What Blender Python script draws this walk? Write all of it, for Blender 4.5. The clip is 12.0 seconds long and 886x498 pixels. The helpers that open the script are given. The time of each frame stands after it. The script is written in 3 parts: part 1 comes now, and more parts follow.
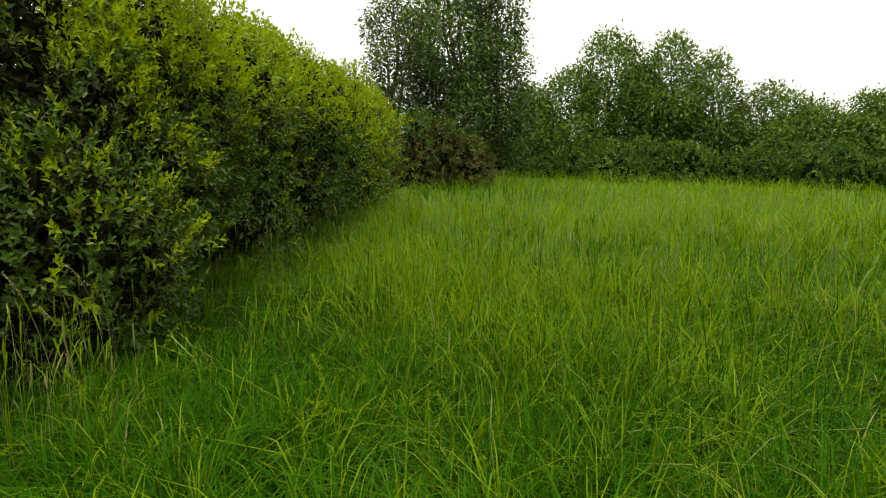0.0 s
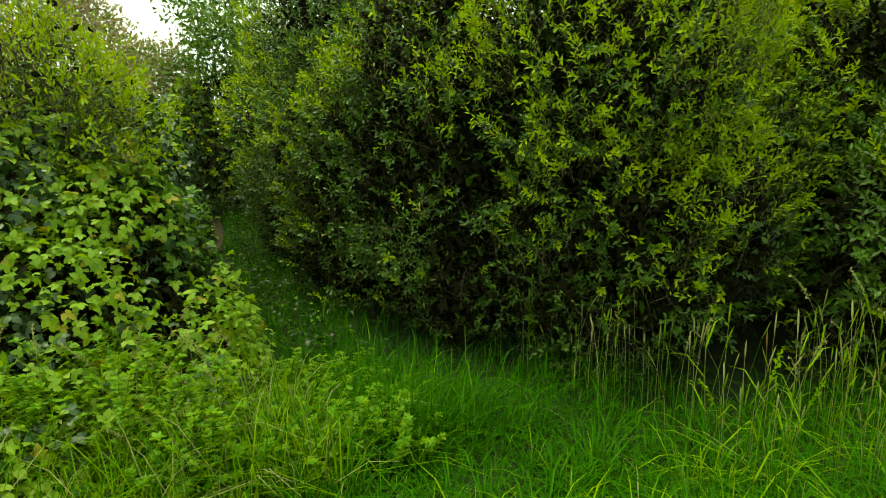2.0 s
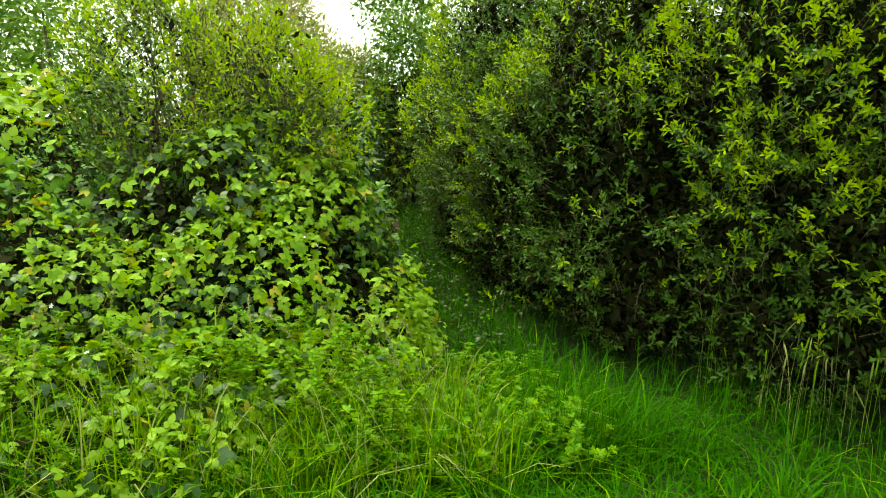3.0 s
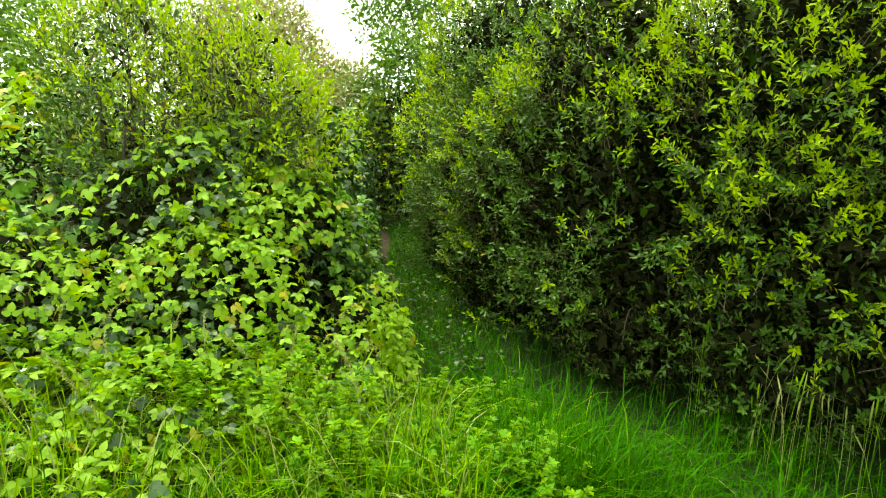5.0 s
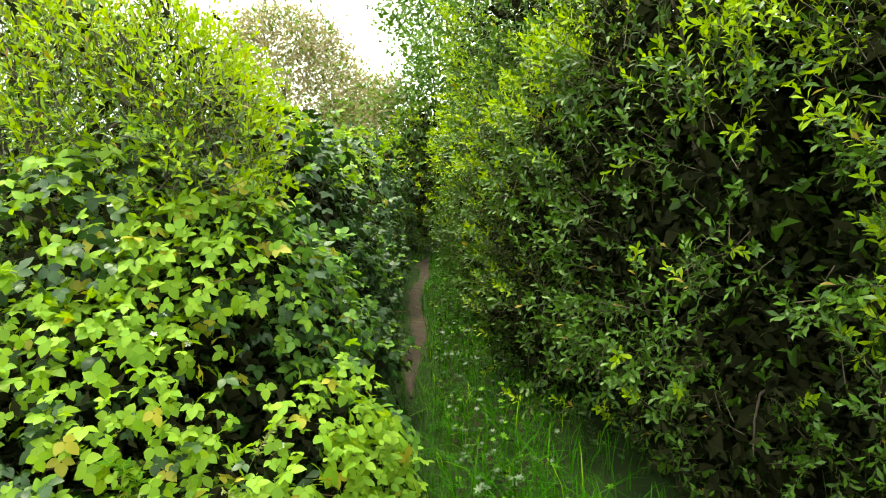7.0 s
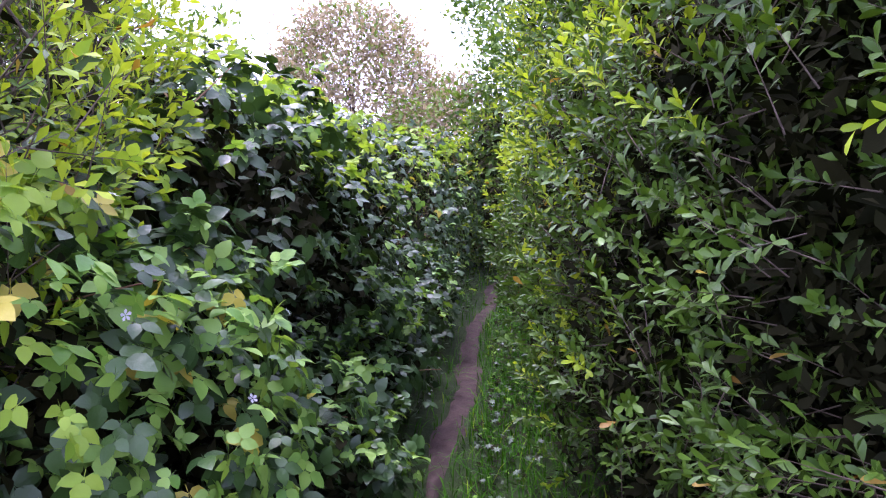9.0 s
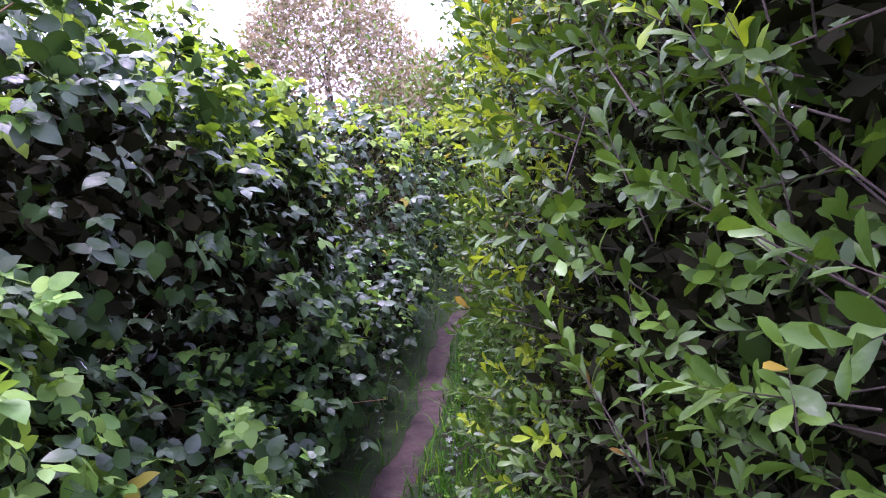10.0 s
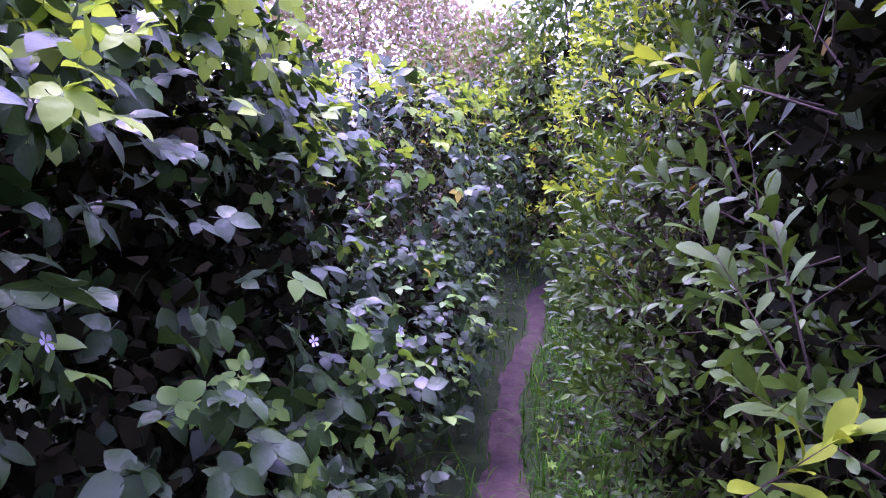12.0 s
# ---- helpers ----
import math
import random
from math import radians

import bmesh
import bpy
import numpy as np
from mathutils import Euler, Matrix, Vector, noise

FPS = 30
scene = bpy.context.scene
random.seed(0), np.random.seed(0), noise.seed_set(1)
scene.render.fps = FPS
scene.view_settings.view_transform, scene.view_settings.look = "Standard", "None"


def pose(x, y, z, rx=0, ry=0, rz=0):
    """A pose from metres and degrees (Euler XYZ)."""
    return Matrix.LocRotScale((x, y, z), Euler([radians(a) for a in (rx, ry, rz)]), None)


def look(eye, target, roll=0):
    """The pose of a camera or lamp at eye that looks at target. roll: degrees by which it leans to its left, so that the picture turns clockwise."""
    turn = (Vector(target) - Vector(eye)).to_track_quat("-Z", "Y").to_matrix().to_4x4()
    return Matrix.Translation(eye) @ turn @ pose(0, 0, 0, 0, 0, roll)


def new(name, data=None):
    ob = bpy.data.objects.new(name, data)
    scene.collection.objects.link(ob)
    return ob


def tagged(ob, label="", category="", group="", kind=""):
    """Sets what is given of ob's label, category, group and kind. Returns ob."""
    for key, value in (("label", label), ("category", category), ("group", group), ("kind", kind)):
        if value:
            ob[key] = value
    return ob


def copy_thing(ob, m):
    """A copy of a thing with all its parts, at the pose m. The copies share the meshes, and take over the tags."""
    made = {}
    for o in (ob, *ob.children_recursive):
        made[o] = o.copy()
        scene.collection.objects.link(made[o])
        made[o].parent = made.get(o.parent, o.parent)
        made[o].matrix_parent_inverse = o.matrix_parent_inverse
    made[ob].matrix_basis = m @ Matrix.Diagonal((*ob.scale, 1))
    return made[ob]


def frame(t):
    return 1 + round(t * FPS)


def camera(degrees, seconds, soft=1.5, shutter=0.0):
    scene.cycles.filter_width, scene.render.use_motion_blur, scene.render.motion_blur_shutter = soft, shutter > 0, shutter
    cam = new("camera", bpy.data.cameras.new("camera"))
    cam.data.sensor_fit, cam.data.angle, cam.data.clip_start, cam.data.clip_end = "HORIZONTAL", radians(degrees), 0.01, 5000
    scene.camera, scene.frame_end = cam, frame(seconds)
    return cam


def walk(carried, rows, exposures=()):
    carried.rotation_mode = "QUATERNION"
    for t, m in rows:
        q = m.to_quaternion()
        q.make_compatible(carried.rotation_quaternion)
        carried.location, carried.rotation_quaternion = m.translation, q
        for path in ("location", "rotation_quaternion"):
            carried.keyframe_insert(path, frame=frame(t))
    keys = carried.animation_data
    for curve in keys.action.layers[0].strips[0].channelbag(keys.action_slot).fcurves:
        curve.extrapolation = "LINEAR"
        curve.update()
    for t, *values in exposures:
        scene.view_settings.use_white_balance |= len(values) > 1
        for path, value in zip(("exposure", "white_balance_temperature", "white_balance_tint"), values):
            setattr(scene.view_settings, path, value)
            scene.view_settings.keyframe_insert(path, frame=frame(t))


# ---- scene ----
cam = camera(69.8, 12.0, soft=1.1)
PATH = [
    (0.0, pose(0.000, 0.000, 1.550, 81.00, -0.00, 0.00)),
    (0.5, pose(-0.133, 0.059, 1.588, 80.91, 0.77, 21.33)),
    (1.0, pose(-0.203, 0.088, 1.621, 80.14, -0.01, 38.55)),
    (1.5, pose(-0.255, 0.014, 1.618, 79.72, -0.27, 53.57)),
    (2.0, pose(-0.287, -0.053, 1.626, 79.40, -0.14, 65.18)),
    (2.5, pose(-0.299, -0.114, 1.630, 79.24, -0.77, 73.63)),
    (3.0, pose(-0.287, -0.173, 1.624, 79.44, -1.83, 80.17)),
    (5.0, pose(-0.490, 0.013, 1.592, 81.06, -3.23, 80.31)),
    (5.5, pose(-0.913, 0.100, 1.590, 83.13, -2.24, 80.08)),
    (6.0, pose(-1.325, 0.301, 1.558, 82.93, -0.70, 81.32)),
    (6.5, pose(-1.752, 0.539, 1.579, 82.91, -0.37, 83.09)),
    (7.0, pose(-2.166, 0.604, 1.510, 82.81, 0.57, 85.65)),
    (9.0, pose(-4.000, 0.960, 1.380, 84.20, -0.13, 93.62)),
    (9.5, pose(-4.453, 1.029, 1.374, 84.50, -0.28, 93.23)),
    (10.0, pose(-4.854, 1.168, 1.372, 82.90, 0.01, 93.10)),
    (10.5, pose(-5.165, 1.142, 1.357, 82.60, -0.24, 94.44)),
    (11.0, pose(-5.716, 0.990, 1.357, 84.90, -0.29, 94.85)),
    (11.5, pose(-6.140, 0.950, 1.330, 83.81, -0.00, 95.62)),
    (12.0, pose(-6.728, 0.871, 1.296, 82.01, -0.59, 96.69)),
]
EXPOSURES = [
    (0.0, 0.55, 9000, 0), (0.5, 0.35, 9200, -4), (1.0, 0.3, 9600, -10), (1.5, 0.7, 10000, -20), (2.0, 1.1, 10400, -27), (3.0, 1.6, 10900, -30), (5.0, 2.0, 10700, -28),
    (6.5, 2.2, 10000, -29), (7.2, 2.2, 8200, -8), (8.8, 2.25, 5700, 44), (9.5, 2.3, 5600, 55), (10.5, 2.55, 5500, 66), (12.0, 2.5, 5250, 91),
]
walk(cam, PATH, EXPOSURES)

# ---- light: a bright overcast sky ----
world = bpy.data.worlds.new("overcast_sky")
scene.world = world
world.use_nodes = True
wn, wl = world.node_tree.nodes, world.node_tree.links
sky = wn.new("ShaderNodeTexSky")
sky.sky_type, sky.sun_disc = "NISHITA", False
sky.sun_elevation, sky.sun_rotation = radians(70), radians(227)
sky.air_density, sky.dust_density = 1.0, 4.0
pale = wn.new("ShaderNodeHueSaturation")
pale.inputs["Saturation"].default_value = 0.25
wl.new(sky.outputs[0], pale.inputs["Color"])
cloud = wn.new("ShaderNodeMix")
cloud.data_type = "RGBA"
cloud.inputs["Factor"].default_value = 0.65
cloud.inputs["B"].default_value = (6.0, 6.6, 8.4, 1)
wl.new(pale.outputs[0], cloud.inputs["A"])
wl.new(cloud.outputs["Result"], wn["Background"].inputs[0])
wn["Background"].inputs[1].default_value = 0.15
sun = new("sun", bpy.data.lights.new("sun", "SUN"))
sun.data.energy, sun.data.angle, sun.data.color = 1.1, radians(14), (1.0, 0.97, 0.9)
sun.matrix_world = look((0, 0, 30), (7.6, 7.0, 0))


# ---- materials ----
def nodes_of(name):
    m = bpy.data.materials.new(name)
    m.use_nodes = True
    return m, m.node_tree.nodes, m.node_tree.links


def leaf_material(name, dark, light, through_tint, rough=0.45, translucent=0.35, gloss=0.35):
    """A leaf: each one its own shade, veined, letting some light through."""
    m, n, l = nodes_of(name)
    b = n["Principled BSDF"]
    geo, ramp = n.new("ShaderNodeNewGeometry"), n.new("ShaderNodeValToRGB")
    ramp.color_ramp.elements[0].color = (*dark, 1)
    ramp.color_ramp.elements[1].color = (*light, 1)
    tex, noi = n.new("ShaderNodeTexCoord"), n.new("ShaderNodeTexNoise")
    noi.inputs["Scale"].default_value = 2.2
    noi.inputs["Detail"].default_value = 3
    l.new(tex.outputs["Object"], noi.inputs["Vector"])
    mix = n.new("ShaderNodeMath")
    mix.operation = "MULTIPLY_ADD"
    mix.inputs[1].default_value = 0.75
    l.new(geo.outputs["Random Per Island"], mix.inputs[0])
    sub = n.new("ShaderNodeMath")
    sub.operation = "MULTIPLY_ADD"
    sub.inputs[1].default_value, sub.inputs[2].default_value = 0.9, -0.32
    l.new(noi.outputs["Fac"], sub.inputs[0])
    l.new(sub.outputs[0], mix.inputs[2])
    l.new(mix.outputs[0], ramp.inputs[0])
    fine = n.new("ShaderNodeTexNoise")
    fine.inputs["Scale"].default_value = 90
    l.new(tex.outputs["Object"], fine.inputs["Vector"])
    bump = n.new("ShaderNodeBump")
    bump.inputs["Strength"].default_value, bump.inputs["Distance"].default_value = 0.35, 0.004
    l.new(fine.outputs["Fac"], bump.inputs["Height"])
    l.new(ramp.outputs[0], b.inputs["Base Color"])
    l.new(bump.outputs[0], b.inputs["Normal"])
    b.inputs["Roughness"].default_value = rough
    b.inputs["Specular IOR Level"].default_value = gloss
    tr, ms, out = n.new("ShaderNodeBsdfTranslucent"), n.new("ShaderNodeMixShader"), n["Material Output"]
    tint = n.new("ShaderNodeMix")
    tint.data_type, tint.blend_type = "RGBA", "MULTIPLY"
    tint.inputs["Factor"].default_value = 1.0
    l.new(ramp.outputs[0], tint.inputs["A"])
    tint.inputs["B"].default_value = (*through_tint, 1)
    l.new(tint.outputs["Result"], tr.inputs[0])
    ms.inputs[0].default_value = translucent
    l.new(b.outputs[0], ms.inputs[1])
    l.new(tr.outputs[0], ms.inputs[2])
    l.new(ms.outputs[0], out.inputs[0])
    return m


def rough_material(name, dark, light, scale, rough=0.9, bump_d=0.01):
    m, n, l = nodes_of(name)
    b = n["Principled BSDF"]
    tex, noi, ramp = n.new("ShaderNodeTexCoord"), n.new("ShaderNodeTexNoise"), n.new("ShaderNodeValToRGB")
    noi.inputs["Scale"].default_value, noi.inputs["Detail"].default_value = scale, 8
    noi.inputs["Roughness"].default_value = 0.7
    l.new(tex.outputs["Object"], noi.inputs["Vector"])
    l.new(noi.outputs["Fac"], ramp.inputs[0])
    ramp.color_ramp.elements[0].color, ramp.color_ramp.elements[0].position = (*dark, 1), 0.3
    ramp.color_ramp.elements[1].color, ramp.color_ramp.elements[1].position = (*light, 1), 0.7
    l.new(ramp.outputs[0], b.inputs["Base Color"])
    b.inputs["Roughness"].default_value = rough
    b.inputs["Specular IOR Level"].default_value = 0.2
    bump = n.new("ShaderNodeBump")
    bump.inputs["Strength"].default_value, bump.inputs["Distance"].default_value = 0.7, bump_d
    l.new(noi.outputs["Fac"], bump.inputs["Height"])
    l.new(bump.outputs[0], b.inputs["Normal"])
    return m


YEL = (1.25, 1.15, 0.4)
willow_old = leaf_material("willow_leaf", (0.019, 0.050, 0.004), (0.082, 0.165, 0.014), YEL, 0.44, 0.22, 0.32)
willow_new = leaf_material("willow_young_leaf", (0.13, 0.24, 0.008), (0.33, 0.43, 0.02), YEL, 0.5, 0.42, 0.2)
willow_rust = leaf_material("willow_rusty_leaf", (0.16, 0.07, 0.01), (0.34, 0.26, 0.03), YEL, 0.55)
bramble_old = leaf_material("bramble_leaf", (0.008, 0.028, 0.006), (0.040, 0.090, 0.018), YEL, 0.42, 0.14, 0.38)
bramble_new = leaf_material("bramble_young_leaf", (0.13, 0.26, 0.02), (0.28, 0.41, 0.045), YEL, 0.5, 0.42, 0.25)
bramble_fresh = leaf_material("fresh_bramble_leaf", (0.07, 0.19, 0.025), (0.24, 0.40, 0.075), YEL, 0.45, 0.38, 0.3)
bramble_pale = leaf_material("bramble_yellow_leaf", (0.28, 0.27, 0.03), (0.42, 0.36, 0.05), YEL, 0.5, 0.4)
poplar_leaf = leaf_material("poplar_leaf", (0.018, 0.05, 0.010), (0.07, 0.13, 0.03), YEL, 0.45, 0.25)
silver_leaf = leaf_material("silver_willow_leaf", (0.07, 0.14, 0.016), (0.18, 0.29, 0.04), YEL, 0.5, 0.3)
hedge_leaf = leaf_material("hedge_leaf", (0.03, 0.08, 0.012), (0.09, 0.18, 0.02), YEL, 0.5, 0.3)
brown_leaf = leaf_material("hawthorn_leaf", (0.20, 0.165, 0.10), (0.40, 0.34, 0.22), (1.1, 1.0, 0.7), 0.7, 0.4, 0.1)
bank_leaf = leaf_material("brown_bush_leaf", (0.05, 0.05, 0.012), (0.13, 0.11, 0.03), YEL, 0.6, 0.3)
grass_green = leaf_material("grass_blade", (0.013, 0.07, 0.002), (0.048, 0.165, 0.006), YEL, 0.6, 0.3, 0.06)
grass_light = leaf_material("light_grass_blade", (0.08, 0.18, 0.005), (0.21, 0.33, 0.016), YEL, 0.6, 0.35, 0.08)
grass_dry = leaf_material("dry_grass_stalk", (0.15, 0.18, 0.05), (0.33, 0.33, 0.13), (1.2, 1.1, 0.7), 0.7, 0.3)
grass_rust = leaf_material("sorrel_stalk", (0.14, 0.07, 0.02), (0.22, 0.13, 0.04), (1.2, 1.0, 0.7), 0.7, 0.3)
herb_leaf = leaf_material("herb_leaf", (0.05, 0.14, 0.007), (0.13, 0.26, 0.02), YEL, 0.55, 0.22, 0.1)
petal_white = leaf_material("white_petal", (0.62, 0.58, 0.62), (0.8, 0.78, 0.8), (1, 1, 1), 0.6, 0.3)
petal_violet = leaf_material("violet_petal", (0.28, 0.14, 0.5), (0.42, 0.25, 0.65), (1, 1, 1), 0.6, 0.3)
# near-black leaf colour that stands in for shade in bushes and by the footpath
shade_leaf = leaf_material("shade_dark_leaf", (0.006, 0.008, 0.003), (0.024, 0.023, 0.009), (1, 0.9, 0.6), 0.8, 0.05, 0.05)
bark = rough_material("grey_brown_bark", (0.035, 0.025, 0.018), (0.13, 0.10, 0.075), 25, 0.9, 0.01)
cane = rough_material("red_brown_cane", (0.10, 0.045, 0.03), (0.22, 0.13, 0.07), 30, 0.7, 0.003)
soil = rough_material("bare_soil", (0.02, 0.013, 0.011), (0.066, 0.044, 0.037), 9, 0.95, 0.03)
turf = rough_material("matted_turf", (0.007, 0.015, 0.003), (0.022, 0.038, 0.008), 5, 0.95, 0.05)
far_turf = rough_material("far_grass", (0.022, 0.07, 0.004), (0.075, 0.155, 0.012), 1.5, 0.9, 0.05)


# ---- mesh helpers ----
def mesh_of(name, verts, tris, mats, which=None):
    me = bpy.data.meshes.new(name)
    verts, tris = np.asarray(verts, np.float32), np.asarray(tris, np.int32)
    me.vertices.add(len(verts))
    me.vertices.foreach_set("co", verts.ravel())
    me.loops.add(tris.size)
    me.loops.foreach_set("vertex_index", tris.ravel())
    me.polygons.add(len(tris))
    me.polygons.foreach_set("loop_start", np.arange(0, tris.size, 3, dtype=np.int32))
    for m in mats:
        me.materials.append(m)
    if which is not None:
        me.polygons.foreach_set("material_index", np.asarray(which, np.int32))
    me.update(calc_edges=True)
    me.polygons.foreach_set("use_smooth", np.ones(len(tris), bool))
    return me


def part(name, me, parent, label=""):
    ob = new(name, me)
    ob.parent = parent
    return tagged(ob, label)


def thing(name, label, category, at=(0, 0, 0), group="", kind=""):
    ob = new(name)
    ob.location = at
    return tagged(ob, label, category, group, kind)


def unit(v):
    return v / np.maximum(np.linalg.norm(v, axis=-1, keepdims=True), 1e-9)


def ground_z(x, y):
    """The meadow is level; it falls a little towards the path between the bushes."""
    x, y = np.asarray(x, float), np.asarray(y, float)
    fall = np.clip((-x - 1.5) / 3.0, 0, 1)
    near = np.exp(-np.maximum(np.abs(y - 0.8) - 2.0, 0) ** 2 / 6.0)
    far = 0.03 * np.clip(x - 3, 0, 25) * np.clip((y - 8) / 20, 0, 1)
    return -far - 0.24 * fall * fall * (3 - 2 * fall) * near + 0.035 * np.sin(x * 0.9 + 1.0) * np.sin(y * 0.7) + 0.02 * np.sin(x * 2.3 + y * 1.7)


def path_y(x):
    d = np.asarray(x, float) + 9.0
    return 0.80 - 0.035 * d + 0.008 * np.minimum(d, 0) ** 2 + 0.04 * np.sin(x * 1.9)


def strip_template(rows):
    """A leaf from rows of (along, half width, edge lift, droop), with a rib along its middle; first and last are points."""
    v, t = [(0, rows[0][0], rows[0][3])], []
    for a, w, lift, droop in rows[1:-1]:
        v += [(-w, a, droop + lift), (0, a, droop), (w, a, droop + lift)]
    v.append((0, rows[-1][0], rows[-1][3]))
    k = len(rows) - 2
    t += [(0, 2, 1), (0, 3, 2)]
    for i in range(k - 1):
        a, b = 1 + 3 * i, 4 + 3 * i
        t += [(a, a + 1, b + 1), (a, b + 1, b), (a + 1, a + 2, b + 2), (a + 1, b + 2, b + 1)]
    a, e = 1 + 3 * (k - 1), len(v) - 1
    t += [(a, a + 1, e), (a + 1, a + 2, e)]
    return np.array(v, float), np.array(t)


def joined(*pieces):
    v, t, o = [], [], 0
    for pv, pt in pieces:
        v.append(pv), t.append(pt + o)
        o += len(pv)
    return np.vstack(v), np.vstack(t)


def turned(piece, angle, scale=1.0, shift=(0, 0, 0), dip=0.0):
    v, t = piece
    m = np.array(Matrix.Rotation(angle, 3, "Z") @ Matrix.Rotation(dip, 3, "X"))
    return (v * scale) @ m.T + np.array(shift), t


WILLOW_PATH = strip_template([(0, 0, 0, 0), (0.3, 0.11, 0.025, 0.01), (0.62, 0.19, 0.04, 0.0), (0.87, 0.145, 0.03, -0.05), (1, 0, 0, -0.09)])
WILLOW_FAR = strip_template([(0, 0, 0, 0), (0.6, 0.19, 0.04, 0.0), (1, 0, 0, -0.08)])
WILLOW_FINE = strip_template([(0, 0, 0, 0), (0.14, 0.05, 0.01, 0.0), (0.35, 0.13, 0.03, 0.01), (0.6, 0.19, 0.04, 0.0), (0.8, 0.18, 0.035, -0.03), (0.93, 0.10, 0.02, -0.07), (1, 0, 0, -0.1)])
DIAMOND = (np.array([(0, 0, 0), (-0.24, 0.5, 0.06), (0.24, 0.5, 0.06), (0, 1, -0.08)], float), np.array([(0, 3, 1), (0, 2, 3)]))
LEAFLET = strip_template([(0, 0, 0, 0), (0.06, 0.17, 0.02, 0.0), (0.22, 0.33, 0.07, -0.015), (0.32, 0.33, 0.03, 0.015), (0.5, 0.35, 0.07, -0.01),
                          (0.7, 0.25, 0.05, -0.03), (0.86, 0.13, 0.02, -0.05), (1, 0, 0, -0.12)])
LEAFLET_MID = strip_template([(0, 0, 0, 0), (0.12, 0.24, 0.04, 0.0), (0.4, 0.37, 0.05, 0.01), (0.72, 0.24, 0.03, -0.02), (1, 0, 0, -0.1)])
LEAFLET_LOW = strip_template([(0, 0, 0, 0), (0.25, 0.36, 0.05, 0.0), (0.6, 0.28, 0.04, 0.0), (1, 0, 0, -0.1)])
STALK = (np.array([(-0.012, -0.3, 0), (0.012, -0.3, 0), (0.012, 0.3, 0), (-0.012, 0.3, 0), (0, -0.3, -0.02), (0, 0.3, -0.02)], float), np.array([(0, 1, 2), (0, 2, 3), (0, 4, 5), (1, 5, 4)]))


def trifoliate(leaflet):
    return joined(STALK, turned(leaflet, 0, 1.0, (0, 0.28, 0), -0.15), turned(leaflet, 1.25, 0.86, (-0.02, 0.08, 0), -0.2), turned(leaflet, -1.25, 0.86, (0.02, 0.08, 0), -0.2))


BRAMBLE, BRAMBLE_MID, BRAMBLE_LOW = trifoliate(LEAFLET), trifoliate(LEAFLET_MID), trifoliate(LEAFLET_LOW)
HERB = joined(*[turned(DIAMOND, a, 1.0, (0, 0, 0), 0.15) for a in np.arange(0, 6.2, 1.05)])


def scatter(name, template, pos, along, normal, size, mats, which):
    """One mesh of many leaves: each at pos, pointing along, its upper face to normal."""
    tv, tt = template
    y = unit(along)
    z = unit(normal - (normal * y).sum(1, keepdims=True) * y)
    x = np.cross(y, z)
    size = np.broadcast_to(np.asarray(size, float), (len(pos),))
    loc = tv[None] * size[:, None, None]
    v = pos[:, None] + loc[..., :1] * x[:, None] + loc[..., 1:2] * y[:, None] + loc[..., 2:] * z[:, None]
    t = tt[None] + (np.arange(len(pos)) * len(tv))[:, None, None]
    return mesh_of(name, v.reshape(-1, 3), t.reshape(-1, 3), mats, np.repeat(which, len(tt)))


def waves(p, scale, rng_seed, count=5):
    """Smooth lumpy noise of about -1 to 1."""
    g = np.random.default_rng(rng_seed)
    k = unit(g.normal(size=(count, 3))) * scale * g.uniform(0.6, 1.5, (count, 1))
    return np.sin(p @ k.T + g.uniform(0, 6.28, count)).sum(1) / math.sqrt(count) * 0.8


def lump_surface(lumps, n, rng, rough=0.14, seed=3, floor=0.05, bump=0.0):
    """Points on the outside of a heap of rounded lumps (x, y, z, rx, ry, rz), with the outward direction."""
    L = np.array(lumps, float)
    area = (L[:, 3] * L[:, 4] + L[:, 3] * L[:, 5] + L[:, 4] * L[:, 5])
    P, N, W = np.zeros((0, 3)), np.zeros((0, 3)), np.zeros(0)
    for _ in range(6):
        k = rng.choice(len(L), size=n, p=area / area.sum())
        d = unit(rng.normal(size=(n, 3)))
        c, r = L[k, :3], L[k, 3:]
        base = c + d * r
        swell = 1 + rough * waves(base, 2.0, seed) + 0.6 * rough * waves(base, 5.0, seed + 1)
        p = c + d * r * swell[:, None]
        wave = 0.5 * waves(base, 2.4, seed + 8, 6) + 0.5 * waves(base, 5.0, seed + 2, 8) + 0.5 * waves(base, 9.0, seed + 7, 8)
        p = p + d * (bump * wave)[:, None]
        nor = unit(d / r)
        keep = p[:, 2] > ground_z(p[:, 0], p[:, 1]) + floor
        for j in range(len(L)):
            inside = (((p - L[j, :3]) / L[j, 3:]) ** 2).sum(1) < 0.80
            keep &= ~(inside & (k != j))
        P, N, W = np.vstack([P, p[keep]]), np.vstack([N, nor[keep]]), np.concatenate([W, wave[keep]])
        if len(P) >= n:
            break
    return P[:n], N[:n], W[:n]


